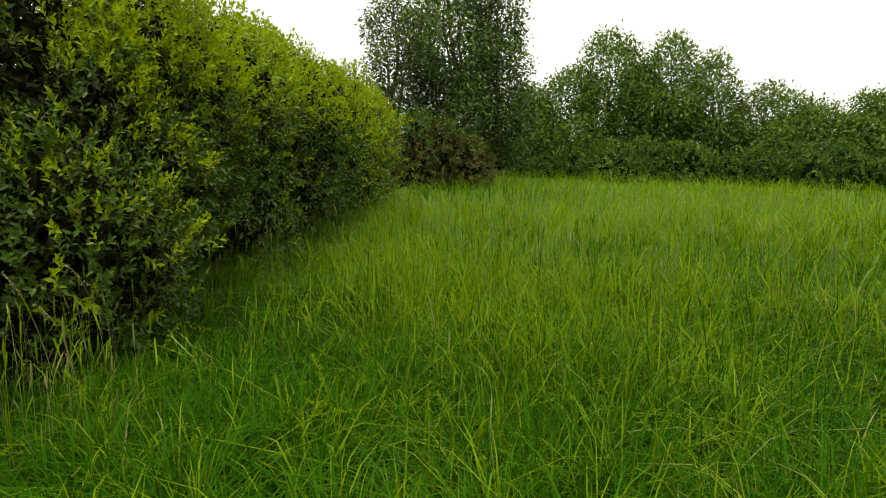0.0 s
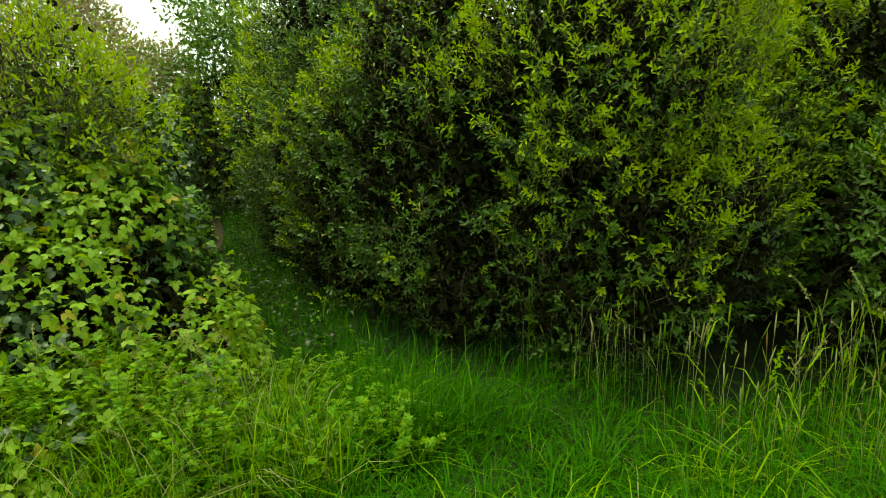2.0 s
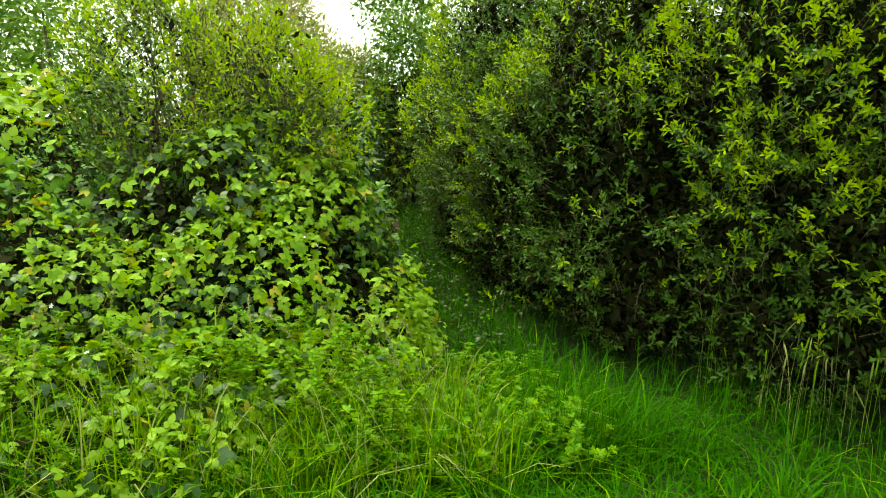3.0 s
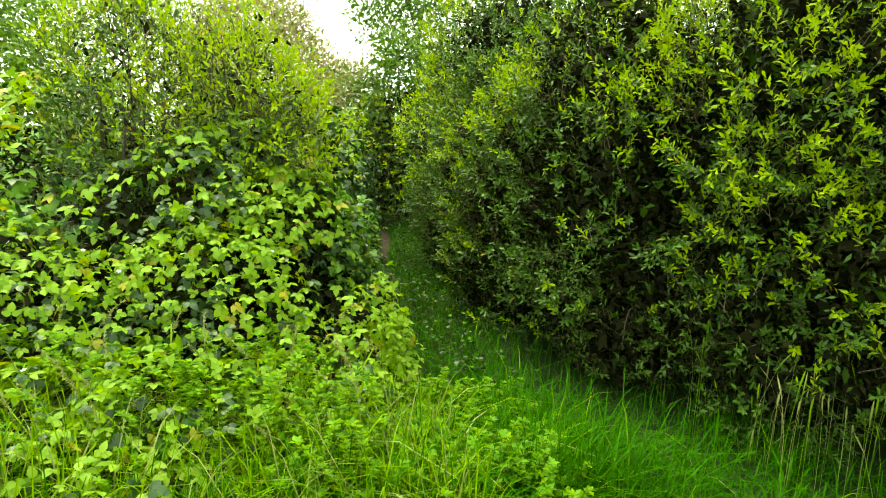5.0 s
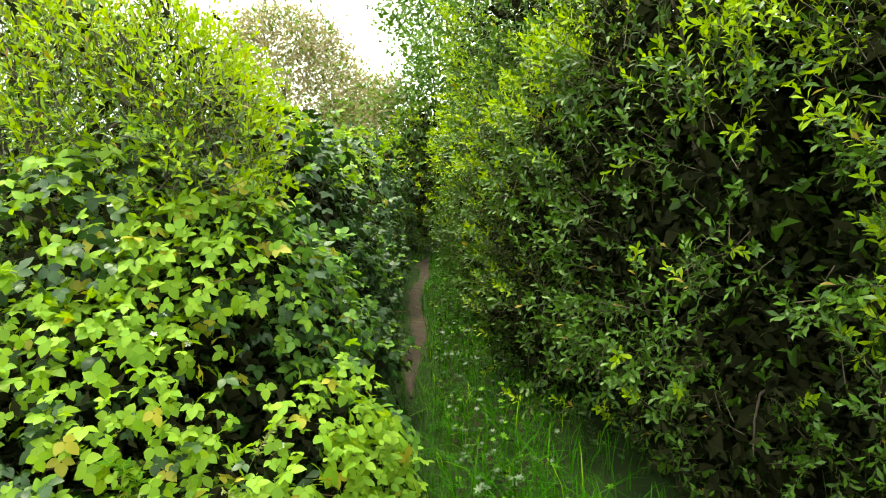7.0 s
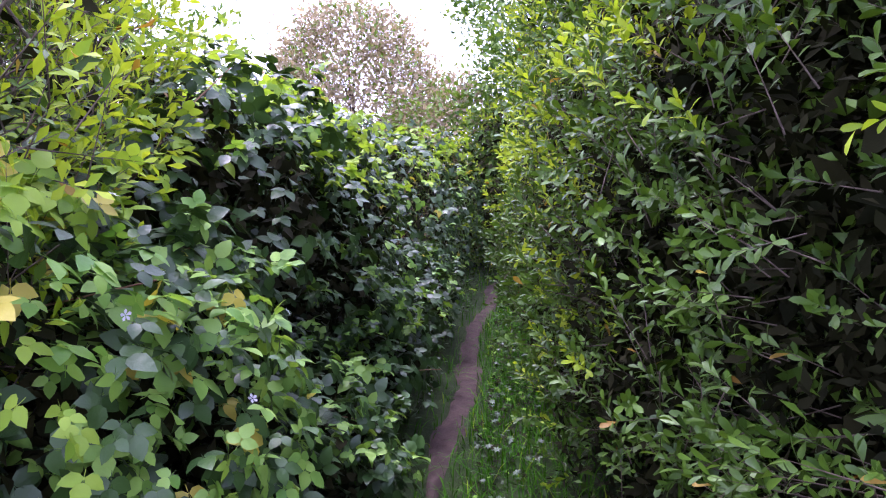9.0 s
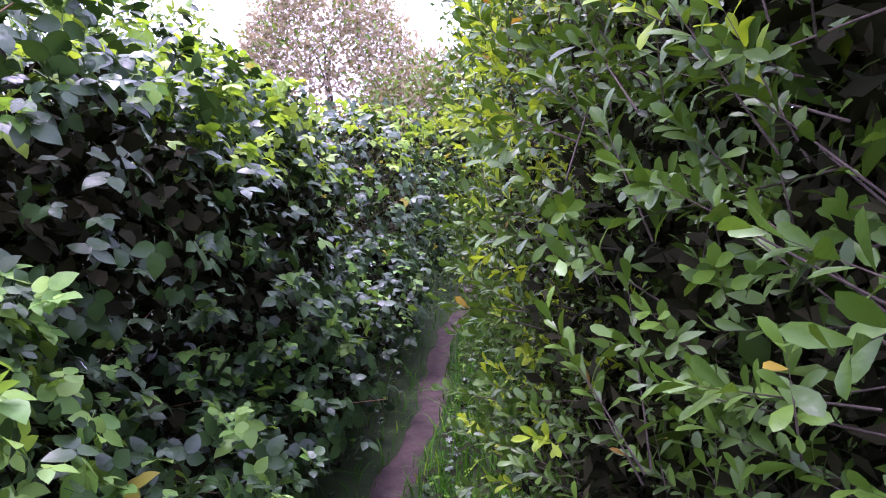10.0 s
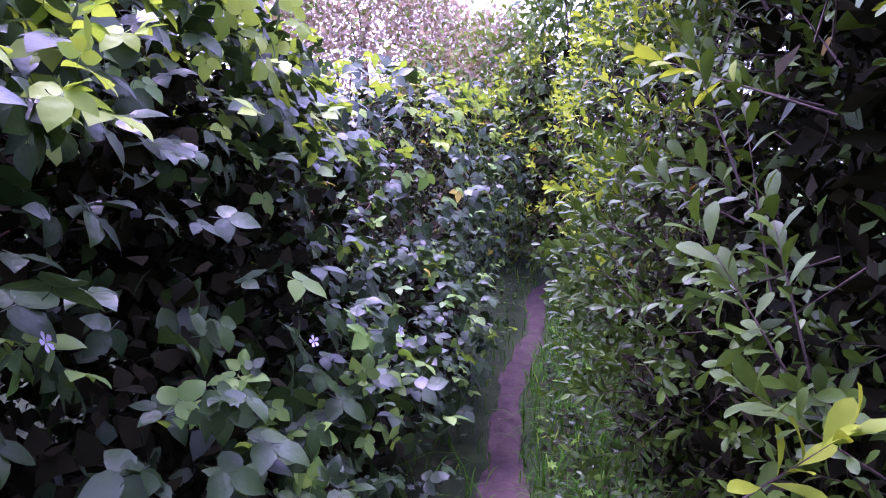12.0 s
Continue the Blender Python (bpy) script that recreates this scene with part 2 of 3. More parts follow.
def tubes(paths, sides=4):
    """Tapered tubes along paths of (points, radii)."""
    V, T, o = [], [], 0
    for pts, rad in paths:
        pts = np.asarray(pts, float)
        k = len(pts)
        d = unit(np.gradient(pts, axis=0))
        a = unit(np.cross(d, np.array([0.31, 0.2, 0.93])) + 1e-6)
        b = np.cross(d, a)
        ang = np.arange(sides) * 2 * math.pi / sides
        ring = pts[:, None] + (np.cos(ang)[None, :, None] * a[:, None] + np.sin(ang)[None, :, None] * b[:, None]) * np.asarray(rad)[:, None, None]
        V.append(ring.reshape(-1, 3))
        i, j = np.meshgrid(np.arange(k - 1), np.arange(sides), indexing="ij")
        q0, q1 = i * sides + j, i * sides + (j + 1) % sides
        T.append(np.stack([q0, q1, q1 + sides], -1).reshape(-1, 3) + o)
        T.append(np.stack([q0, q1 + sides, q0 + sides], -1).reshape(-1, 3) + o)
        o += k * sides
    return np.vstack(V), np.vstack(T)


def bent(a, b, rng, sag=0.15, k=7):
    a, b = np.asarray(a, float), np.asarray(b, float)
    t = np.linspace(0, 1, k)[:, None]
    side = rng.normal(size=3) * sag * np.linalg.norm(b - a)
    return a + (b - a) * t + side * np.sin(t * math.pi) + rng.normal(size=(k, 3)) * 0.012 * np.linalg.norm(b - a) * (t > 0)


def sprigs(P, N, rng, leaves, length, leaf, up=0.5, spread=0.55):
    """Twigs that grow out of the surface, each with leaves set round it. Returns leaf places, directions, faces, sizes, place on twig."""
    n = len(P)
    D = unit(N + np.array([0, 0, up]) + rng.normal(size=(n, 3)) * spread)
    Ln = length * rng.uniform(0.6, 1.4, (n, 1))
    a = unit(np.cross(D, rng.normal(size=(n, 3))))
    b = np.cross(D, a)
    k = np.arange(leaves)
    t = (k + 0.6) / leaves
    az = k * 2.4 + rng.uniform(0, 6.28, (n, 1))
    rad = np.cos(az)[..., None] * a[:, None] + np.sin(az)[..., None] * b[:, None]
    alpha = (1.15 - 0.65 * t)[None, :, None] + rng.normal(size=(n, leaves, 1)) * 0.2
    root = P - D * Ln * 0.5
    pos = root[:, None] + D[:, None] * (Ln[:, None] * t[None, :, None])
    along = D[:, None] * np.cos(alpha) + rad * np.sin(alpha)
    normal = D[:, None] * np.sin(alpha) - rad * np.cos(alpha) + np.array([0, 0, 0.5]) + rng.normal(size=(n, leaves, 3)) * 0.25
    size = leaf * (0.65 + 0.6 * np.sin(t * 2.6))[None] * rng.uniform(0.75, 1.25, (n, leaves))
    return pos.reshape(-1, 3), along.reshape(-1, 3), normal.reshape(-1, 3), size.ravel(), np.tile(t, n), (root, D, Ln)


def shoots(root, D, Ln, radius):
    n = len(root)
    a = unit(np.cross(D, np.array([0.3, 0.5, 0.8])))
    b = np.cross(D, a)
    ring = [a * radius, (-0.5 * a + 0.87 * b) * radius, (-0.5 * a - 0.87 * b) * radius]
    v = np.stack([root + r for r in ring] + [root + D * Ln], 1)
    t = np.array([(0, 1, 3), (1, 2, 3), (2, 0, 3)])[None] + (np.arange(n) * 4)[:, None, None]
    return v.reshape(-1, 3), t.reshape(-1, 3)


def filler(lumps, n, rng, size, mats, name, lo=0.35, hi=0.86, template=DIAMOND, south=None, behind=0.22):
    """The leaves inside, which close the bush off; most carry shade in a near-black colour."""
    L = np.array(lumps, float)
    area = L[:, 3] * L[:, 4] + L[:, 3] * L[:, 5] + L[:, 4] * L[:, 5]
    k = rng.choice(len(L), size=n, p=area / area.sum())
    p = L[k, :3] + unit(rng.normal(size=(n, 3))) * L[k, 3:] * (hi - (hi - lo) * rng.random((n, 1)) ** 1.6)
    p = p[p[:, 2] > ground_z(p[:, 0], p[:, 1]) + 0.03]
    if south is not None:
        p = p[p[:, 1] > np.interp(p[:, 0], *south) + behind]
    m = len(p)
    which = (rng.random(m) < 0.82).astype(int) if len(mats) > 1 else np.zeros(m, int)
    return scatter(name, template, p, rng.normal(size=(m, 3)), rng.normal(size=(m, 3)) + np.array([0, 0, 0.6]), size * rng.uniform(0.7, 1.3, m), mats, which)


def single_leaves(ob, inv, template, pos, al, nor, size, mats, which):
    """Leaves near the walker, each an object of its own on a mesh that its kind shares."""
    kinds = [scatter("leaf", template, np.zeros((1, 3)), np.array([[0, 1.0, 0]]), np.array([[0, 0, 1.0]]), 1.0, [m], np.zeros(1, int)) for m in mats] if len(pos) else []
    for p, a, o, s, w in zip(pos, al, nor, size, which):
        y = Vector(a).normalized()
        z = (Vector(o) - y * y.dot(Vector(o))).normalized()
        x = y.cross(z)
        m = Matrix(((x[0], y[0], z[0], p[0]), (x[1], y[1], z[1], p[1]), (x[2], y[2], z[2], p[2]), (0, 0, 0, 1)))
        part("leaf", kinds[w], ob).matrix_local = inv @ m @ Matrix.Scale(float(s), 4)


def bush(name, label, lumps, count, leaves=12, leaf=0.05, twig=0.24, mats=None, young=0.25, template=WILLOW_FAR, seed=1, stems=8, fill=4000, fill_size=0.085, category="bush",
         group="", rough=0.14, rust=0.004, up=0.5, stem_r=0.03, twigs=True, gaps=0.0, bump=0.16, singles=0, shy=None, south=None):
    rng = np.random.default_rng(seed)
    mats = mats or [willow_old, willow_new, willow_rust]
    L = np.array(lumps, float)
    cx, cy = np.average(L[:, 0], weights=L[:, 3]), np.average(L[:, 1], weights=L[:, 4])
    ob = thing(name, label, category, (cx, cy, float(ground_z(cx, cy))), group)
    inv = Matrix.Translation((-cx, -cy, -float(ground_z(cx, cy))))

    def add(pname, me, plabel=""):
        me.transform(inv)
        return part(pname, me, ob, plabel)
    P, N, W = lump_surface(lumps, count, rng, rough, seed, bump=bump)
    keep = np.ones(len(P), bool)
    if gaps:
        # hollows between the boughs, and bare stems near the ground
        keep &= (W + 0.35 * rng.normal(size=len(P)) > -0.9 + gaps) | (rng.random(len(P)) < 0.12)
        keep &= (P[:, 2] > 0.45 + 0.25 * W) | (rng.random(len(P)) < 0.35)
    if shy is not None:
        keep &= ((N[:, :2] @ np.array(shy)) < 0.25) | (rng.random(len(P)) < 0.3)
    if south is not None:
        keep &= P[:, 1] > np.interp(P[:, 0], *south)
    P, N, W = P[keep], N[keep], W[keep]
    P = P - N * rng.exponential(0.10, (len(P), 1))
    pos, al, nor, size, t, (root, D, Ln) = sprigs(P, N, rng, leaves, twig, leaf, up)
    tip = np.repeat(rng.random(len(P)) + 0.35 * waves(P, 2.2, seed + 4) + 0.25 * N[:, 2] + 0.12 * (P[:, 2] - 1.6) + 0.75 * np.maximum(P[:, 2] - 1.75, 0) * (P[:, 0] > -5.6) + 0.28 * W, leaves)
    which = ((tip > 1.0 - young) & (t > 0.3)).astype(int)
    which[rng.random(len(which)) < rust] = min(2, len(mats) - 1)
    pick = np.zeros(len(pos), bool)
    if singles:
        near = (pos[:, 0] > -8.4) & (pos[:, 0] < -4.9) & (pos[:, 1] < 1.75) & (pos[:, 2] > 0.4) & (pos[:, 2] < 2.0)
        near = np.flatnonzero(near)
        pick[near[np.argsort(pos[near, 1])[:singles]]] = True
    q = ~pick
    if singles:
        side = q & (pos[:, 1] < 1.8) & (pos[:, 0] < -4.8) & (pos[:, 0] > -9.0)
        q = q & ~side
        add("path_side_foliage", scatter("path_side_foliage", WILLOW_PATH, pos[side], al[side], nor[side], size[side], mats, which[side]))
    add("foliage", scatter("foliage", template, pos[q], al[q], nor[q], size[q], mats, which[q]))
    single_leaves(ob, inv, WILLOW_FINE, pos[pick], al[pick], nor[pick], size[pick], mats, which[pick])
    if twigs:
        add("twig_growth", mesh_of("twig_growth", *shoots(root - D * 0.06, D, Ln * 1.05 + 0.06, 0.0028), [bark]))
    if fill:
        add("inner_foliage", filler(lumps, fill, rng, fill_size if south is None else 0.06, [mats[0], shade_leaf], "inner_foliage", 0.4, 0.84, DIAMOND if south is None else WILLOW_FAR, south))
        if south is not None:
            add("inner_foliage", filler(lumps, fill // 2, rng, 0.13, [mats[0], shade_leaf], "inner_foliage", 0.3, 0.74, DIAMOND, south, 0.5))
    for i in range(stems):
        l = L[rng.integers(len(L))]
        foot = np.array([cx + rng.normal() * 0.35, cy + rng.normal() * 0.35, 0.0])
        foot[2] = ground_z(foot[0], foot[1]) - 0.05
        end = l[:3] + unit(rng.normal(size=3) + np.array([0, 0, 0.9])) * l[3:] * 0.7
        main = bent(foot, end, rng, 0.10)
        runs = [(main, np.linspace(stem_r * rng.uniform(0.7, 1.3), stem_r * 0.2, 7))]
        for j in (2, 3, 4, 5):
            to = main[j] + unit(rng.normal(size=3) + np.array([0, 0, 0.5])) * l[3:].mean() * 0.55
            runs.append((bent(main[j], to, rng, 0.08, 5), np.linspace(stem_r * 0.4, stem_r * 0.1, 5)))
        if south is not None:
            for run, _ in runs:
                run[:, 1] = np.maximum(run[:, 1], np.interp(run[:, 0], *south) + 0.2)
        add("stem", mesh_of("stem", *tubes(runs, 5), [bark]))
    return ob


# ---- the ground ----
def ground():
    g = np.concatenate([-np.geomspace(2500, 16, 22), np.arange(-15, 12, 0.22), np.geomspace(12.5, 2500, 24)])
    h = np.concatenate([-np.geomspace(2500, 8, 22), np.arange(-7, 12, 0.22), np.geomspace(12.5, 2500, 24)])
    X, Y = np.meshgrid(g, h, indexing="ij")
    Z = ground_z(X, Y) * (np.hypot(X, Y) < 60)
    trod = np.exp(-((Y - path_y(X)) / 0.2) ** 2) * np.clip((-X - 3.6) / 1.5, 0, 1)
    Z = Z - 0.05 * trod
    n = len(h)
    i, j = np.meshgrid(np.arange(len(g) - 1), np.arange(n - 1), indexing="ij")
    q = (i * n + j).ravel()
    tri = np.vstack([np.stack([q, q + n, q + n + 1], 1), np.stack([q, q + n + 1, q + 1], 1)])
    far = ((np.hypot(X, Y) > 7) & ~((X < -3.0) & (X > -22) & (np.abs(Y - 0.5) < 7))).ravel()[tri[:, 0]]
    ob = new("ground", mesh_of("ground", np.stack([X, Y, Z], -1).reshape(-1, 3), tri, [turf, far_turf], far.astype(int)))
    tagged(ob, "meadow ground of matted turf under long grass", "ground", kind="structure")
    xs = np.arange(-19, -6.9, 0.1)
    w = 0.10 + 0.02 * np.sin(xs * 3.1) + 0.015 * np.sin(xs * 7.7)
    w = w * np.clip((-xs - 6.9) / 1.2, 0.15, 1)
    cols = np.linspace(-1, 1, 7)
    px = np.repeat(xs[:, None], 7, 1)
    py = path_y(px) + cols[None] * w[:, None]
    pz = ground_z(px, py) - 0.05 * np.exp(-((py - path_y(px)) / 0.2) ** 2) * np.clip((-px - 3.6) / 1.5, 0, 1) + 0.022 - 0.016 * np.abs(cols[None]) ** 3 + 0.006 * np.sin(px * 17) * np.sin(py * 31)
    i, j = np.meshgrid(np.arange(len(xs) - 1), np.arange(6), indexing="ij")
    q = (i * 7 + j).ravel()
    tri = np.vstack([np.stack([q, q + 7, q + 8], 1), np.stack([q, q + 8, q + 1], 1)])
    ob = new("footpath", mesh_of("footpath", np.stack([px, py, pz], -1).reshape(-1, 3), tri, [soil]))
    tagged(ob, "narrow trodden footpath of bare brown soil", "path", kind="structure")


ground()


# ---- grass ----
def blades(name, label, x, y, height, width, rng, mats, which, lean=0.35, category="grass", bend=1.0, way=None):
    n = len(x)
    z = ground_z(x, y) - 0.02
    az = rng.uniform(0, 6.28, n) if way is None else way
    d = np.stack([np.cos(az), np.sin(az), np.zeros(n)], 1)
    s = np.stack([-np.sin(az), np.cos(az), np.zeros(n)], 1)
    ln = np.abs(rng.normal(0, lean, n)) + 0.08
    rows = []
    for t, w in ((0, 0.8), (0.4, 1.0), (0.75, 0.7)):
        c = np.stack([x, y, z], 1) + d * (height * ln * t * t * bend)[:, None] + np.array([0, 0, 1.0]) * (height * (t - 0.35 * ln * t * t * t))[:, None]
        rows += [c - s * (width * w * 0.5)[:, None], c + s * (width * w * 0.5)[:, None]]
    tip = np.stack([x, y, z], 1) + d * (height * ln * bend)[:, None] + np.array([0, 0, 1.0]) * (height * (1 - 0.45 * ln))[:, None]
    v = np.stack(rows + [tip], 1)
    t = np.array([(0, 1, 3), (0, 3, 2), (2, 3, 5), (2, 5, 4), (4, 5, 6)])[None] + (np.arange(n) * 7)[:, None, None]
    ob = new(name, mesh_of(name, v.reshape(-1, 3), t.reshape(-1, 3), mats, np.repeat(which, 5)))
    return tagged(ob, label, category, kind="stuff")


def seed_heads(name, label, x, y, height, rng, mats, which, scale=1.0):
    """Flowering stems: a thin stalk that nods, with a spindle of seeds."""
    n = len(x)
    z = ground_z(x, y)
    az = rng.uniform(0, 6.28, n)
    d = np.stack([np.cos(az), np.sin(az), np.zeros(n)], 1)
    s = np.stack([-np.sin(az), np.cos(az), np.zeros(n)], 1)
    ln = np.abs(rng.normal(0.12, 0.12, n))
    base = np.stack([x, y, z], 1)
    up = np.array([0, 0, 1.0])
    r = 0.0011 * scale

    def at(t):
        return base + d * (height * ln * t ** 2.5)[:, None] + up * (height * (t - 0.3 * ln * t ** 4))[:, None]
    rows = []
    for t, w in ((0, 1.2), (0.5, 1.0), (0.82, 0.8), (0.9, 4.2), (0.96, 3.2), (1.0, 0.2)):
        c = at(t)
        rows += [c - s * (r * w)[:, None], c + s * (r * w)[:, None], c + d * (r * w)[:, None]]
    v = np.stack(rows, 1)
    tt = []
    for i in range(5):
        a, b = 3 * i, 3 * i + 3
        for p, q in ((0, 1), (1, 2), (2, 0)):
            tt += [(a + p, a + q, b + q), (a + p, b + q, b + p)]
    t = np.array(tt)[None] + (np.arange(n) * 18)[:, None, None]
    ob = new(name, mesh_of(name, v.reshape(-1, 3), t.reshape(-1, 3), mats, np.repeat(which, 30)))
    return tagged(ob, label, "grass", kind="stuff")


def in_meadow(x, y):
    hedge = (x < -2.9) & (y > 3.2) & (x > -9)
    brier = (x < -3.3) & (y < -0.35)
    herbs = (x < -3.25) & (y > 0.0) & (y < 1.35)
    return ~(hedge | brier | herbs)


def meadow():
    rng = np.random.default_rng(11)
    n = 130000
    r = np.exp(rng.uniform(math.log(0.8), math.log(48), n))
    a = rng.uniform(radians(-40), radians(220), n)
    x, y = r * np.cos(a) - 0.2, r * np.sin(a) + 0.2
    keep = in_meadow(x, y) & (x > -4.6 + 0.3 * rng.normal(size=n)) & (y > -9)
    x, y, r = x[keep], y[keep], r[keep]
    p = np.stack([x, y, 0 * x], 1)
    tuft = waves(p, 1.1, 5) + 0.6 * waves(p, 4.0, 6)
    h = (0.36 + 0.11 * tuft + 0.014 * np.minimum(r, 12)) * rng.uniform(0.55, 1.25, len(x))
    h = np.clip(h * np.interp(x, [-3.6, -2.2, -0.8], [0.42, 0.55, 1.0]) * np.where((y > 2.2) | (y < -1.5), 1.25, 1.0), 0.08, 0.85)
    w = (0.0045 + 0.0007 * r) * rng.uniform(0.6, 1.4, len(x))
    # fewer light blades left by the hedge and lane, whose shade is coloured in
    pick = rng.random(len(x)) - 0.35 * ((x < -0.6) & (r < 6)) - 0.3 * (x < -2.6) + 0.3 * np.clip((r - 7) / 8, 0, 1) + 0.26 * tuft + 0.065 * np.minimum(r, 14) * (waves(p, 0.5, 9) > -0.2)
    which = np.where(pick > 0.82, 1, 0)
    which[rng.random(len(x)) < 0.01 + 0.0012 * np.minimum(r, 20)] = 2
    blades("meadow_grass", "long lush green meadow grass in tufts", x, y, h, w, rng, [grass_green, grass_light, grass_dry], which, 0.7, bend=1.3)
    # tussocks whose long blades arch outward
    m, k = 2600, 19
    r = np.exp(rng.uniform(math.log(1.2), math.log(14), m))
    a = rng.uniform(radians(-35), radians(215), m)
    cx, cy = r * np.cos(a) - 0.2, r * np.sin(a) + 0.2
    keep = in_meadow(cx, cy) & (cx > -4.4)
    cx, cy, r = cx[keep], cy[keep], r[keep]
    m = len(cx)
    way = rng.uniform(0, 6.28, m * k)
    off = np.abs(rng.normal(size=m * k)) * 0.06
    x, y, rr = np.repeat(cx, k) + np.cos(way) * off, np.repeat(cy, k) + np.sin(way) * off, np.repeat(r, k)
    h = np.repeat(rng.uniform(0.3, 0.62, m) * np.interp(cx, [-3.6, -2.2, -0.8], [0.5, 0.6, 1.0]), k) * rng.uniform(0.6, 1.15, m * k)
    # light tussocks thin out towards the lane: its shade put into blade colour
    light = np.repeat(rng.random(m) - 0.4 * (cx < -2.4), k) * 0.6 + rng.random(m * k) * 0.5
    blades("grass_tussocks", "arching blades of tall grass tussocks", x, y, h, (0.0065 + 0.0006 * rr) * rng.uniform(0.6, 1.3, m * k), rng, [grass_green, grass_light, grass_dry],
           np.where(light > 1.02, 2, (light > 0.68).astype(int)), 0.85, bend=1.35, way=way)
    n = 7500
    r = np.exp(rng.uniform(math.log(2.8), math.log(45), n))
    a = rng.uniform(radians(-30), radians(205), n)
    x, y = r * np.cos(a), r * np.sin(a) + 0.2
    keep = in_meadow(x, y) & ((x > -1.2) | (y > 2.4)) & (waves(np.stack([x, y, 0 * x], 1), 0.9, 8) > -0.3)
    x, y, r = x[keep], y[keep], r[keep]
    which = np.where(rng.random(len(x)) < 0.015, 2, np.where(rng.random(len(x)) < 0.5, 1, 0))
    seed_heads("grass_seed_heads", "pale nodding seed heads above the meadow grass", x, y, rng.uniform(0.45, 0.85, len(x)), rng, [grass_light, grass_dry, grass_rust], which, 1 + 0.08 * r)
    # the rest of the field, behind the walker
    n = 14000
    r = np.exp(rng.uniform(math.log(1.2), math.log(48), n))
    a = rng.uniform(radians(220), radians(320), n)
    x, y = r * np.cos(a), r * np.sin(a)
    keep = in_meadow(x, y)
    x, y, r = x[keep], y[keep], r[keep]
    blades("open_field_grass", "long green grass of the open field", x, y, rng.uniform(0.3, 0.6, len(x)), 0.006 + 0.0016 * r, rng, [grass_green, grass_light], (rng.random(len(x)) > 0.8).astype(int), 0.5)


def lane():
    """Shorter grass and herbs on both sides of the footpath, up to the bushes."""
    rng = np.random.default_rng(12)
    n = 30000
    x = -3.2 - rng.random(n) ** 1.3 * 13
    y = path_y(x) + rng.normal(size=n) * 0.5 + 0.15
    off = y - path_y(x)
    bare = np.clip((-x - 6.6) / 1.5, 0, 1) * 0.09
    keep = (rng.random(n) < np.interp(x, [-8.5, -7.5, -5.5, -4.0], [0.4, 0.35, 0.45, 1.0])) & ((off > -0.1) | (x > -6.0) | (rng.random(n) < 0.2)) & (np.abs(off) > bare * rng.uniform(0.75, 1.25, n)) & (y < 3.0)
    x, y, off = x[keep], y[keep], np.abs(off[keep])
    h = (0.10 + 0.22 * np.clip(off / 0.5, 0, 1)) * rng.uniform(0.6, 1.4, len(x)) * np.where(x > -4.5, 1.3, 0.8)
    # almost no light blades: the shade of the lane is put into the colour
    blades("lane_grass", "short green grass along the trodden footpath", x, y, h, np.full(len(x), 0.006) * rng.uniform(0.6, 1.5, len(x)), rng, [grass_green, grass_light], (rng.random(len(x)) > 0.96).astype(int), 0.6, bend=1.3)
    # tall thin grass before the brambles
    m = 3600
    x, y = rng.uniform(-4.3, -2.9, m), rng.uniform(-2.6, 0.75, m)
    blades("tall_grass", "tall thin grass growing up into the low brambles", x, y, rng.uniform(0.3, 0.72, m), rng.uniform(0.004, 0.009, m), rng, [grass_green, grass_light, grass_dry], rng.choice([0, 0, 1, 1, 1, 2], m), 0.6, bend=1.2)
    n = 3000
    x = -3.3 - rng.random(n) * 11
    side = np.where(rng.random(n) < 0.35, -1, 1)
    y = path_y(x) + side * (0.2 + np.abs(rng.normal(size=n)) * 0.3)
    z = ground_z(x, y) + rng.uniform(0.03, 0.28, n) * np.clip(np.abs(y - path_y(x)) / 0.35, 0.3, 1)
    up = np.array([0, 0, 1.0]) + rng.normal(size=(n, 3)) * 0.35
    # bramble-dark and near-black leaves carry the lane's shade in their colour
    ob = new("lane_herbs", scatter("lane_herbs", HERB, np.stack([x, y, z], 1), rng.normal(size=(n, 3)) * [1, 1, 0.2], up, rng.uniform(0.014, 0.028, n), [herb_leaf, bramble_old, shade_leaf], rng.choice([0, 1, 1, 1, 1, 2, 2, 2, 2, 2], n)))
    tagged(ob, "low herbs edging the footpath, their leaves coloured dark as shade", "plants", kind="stuff")


meadow()
lane()

# ---- bushes along the meadow and the path ----
FACE = ([-9.5, -6.4, -5.7, -5.0, -4.4, -3.5], [1.0, 1.12, 1.34, 1.6, 1.95, 2.4])
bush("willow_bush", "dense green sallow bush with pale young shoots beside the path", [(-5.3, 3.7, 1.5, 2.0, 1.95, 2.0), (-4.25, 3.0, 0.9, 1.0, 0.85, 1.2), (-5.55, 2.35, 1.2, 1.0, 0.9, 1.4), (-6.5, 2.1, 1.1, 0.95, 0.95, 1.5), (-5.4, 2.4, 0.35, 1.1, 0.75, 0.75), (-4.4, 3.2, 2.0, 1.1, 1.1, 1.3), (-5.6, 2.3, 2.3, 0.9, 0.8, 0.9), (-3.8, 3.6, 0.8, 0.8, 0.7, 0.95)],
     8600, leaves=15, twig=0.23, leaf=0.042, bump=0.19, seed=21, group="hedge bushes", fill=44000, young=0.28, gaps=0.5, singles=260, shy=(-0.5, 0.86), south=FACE)
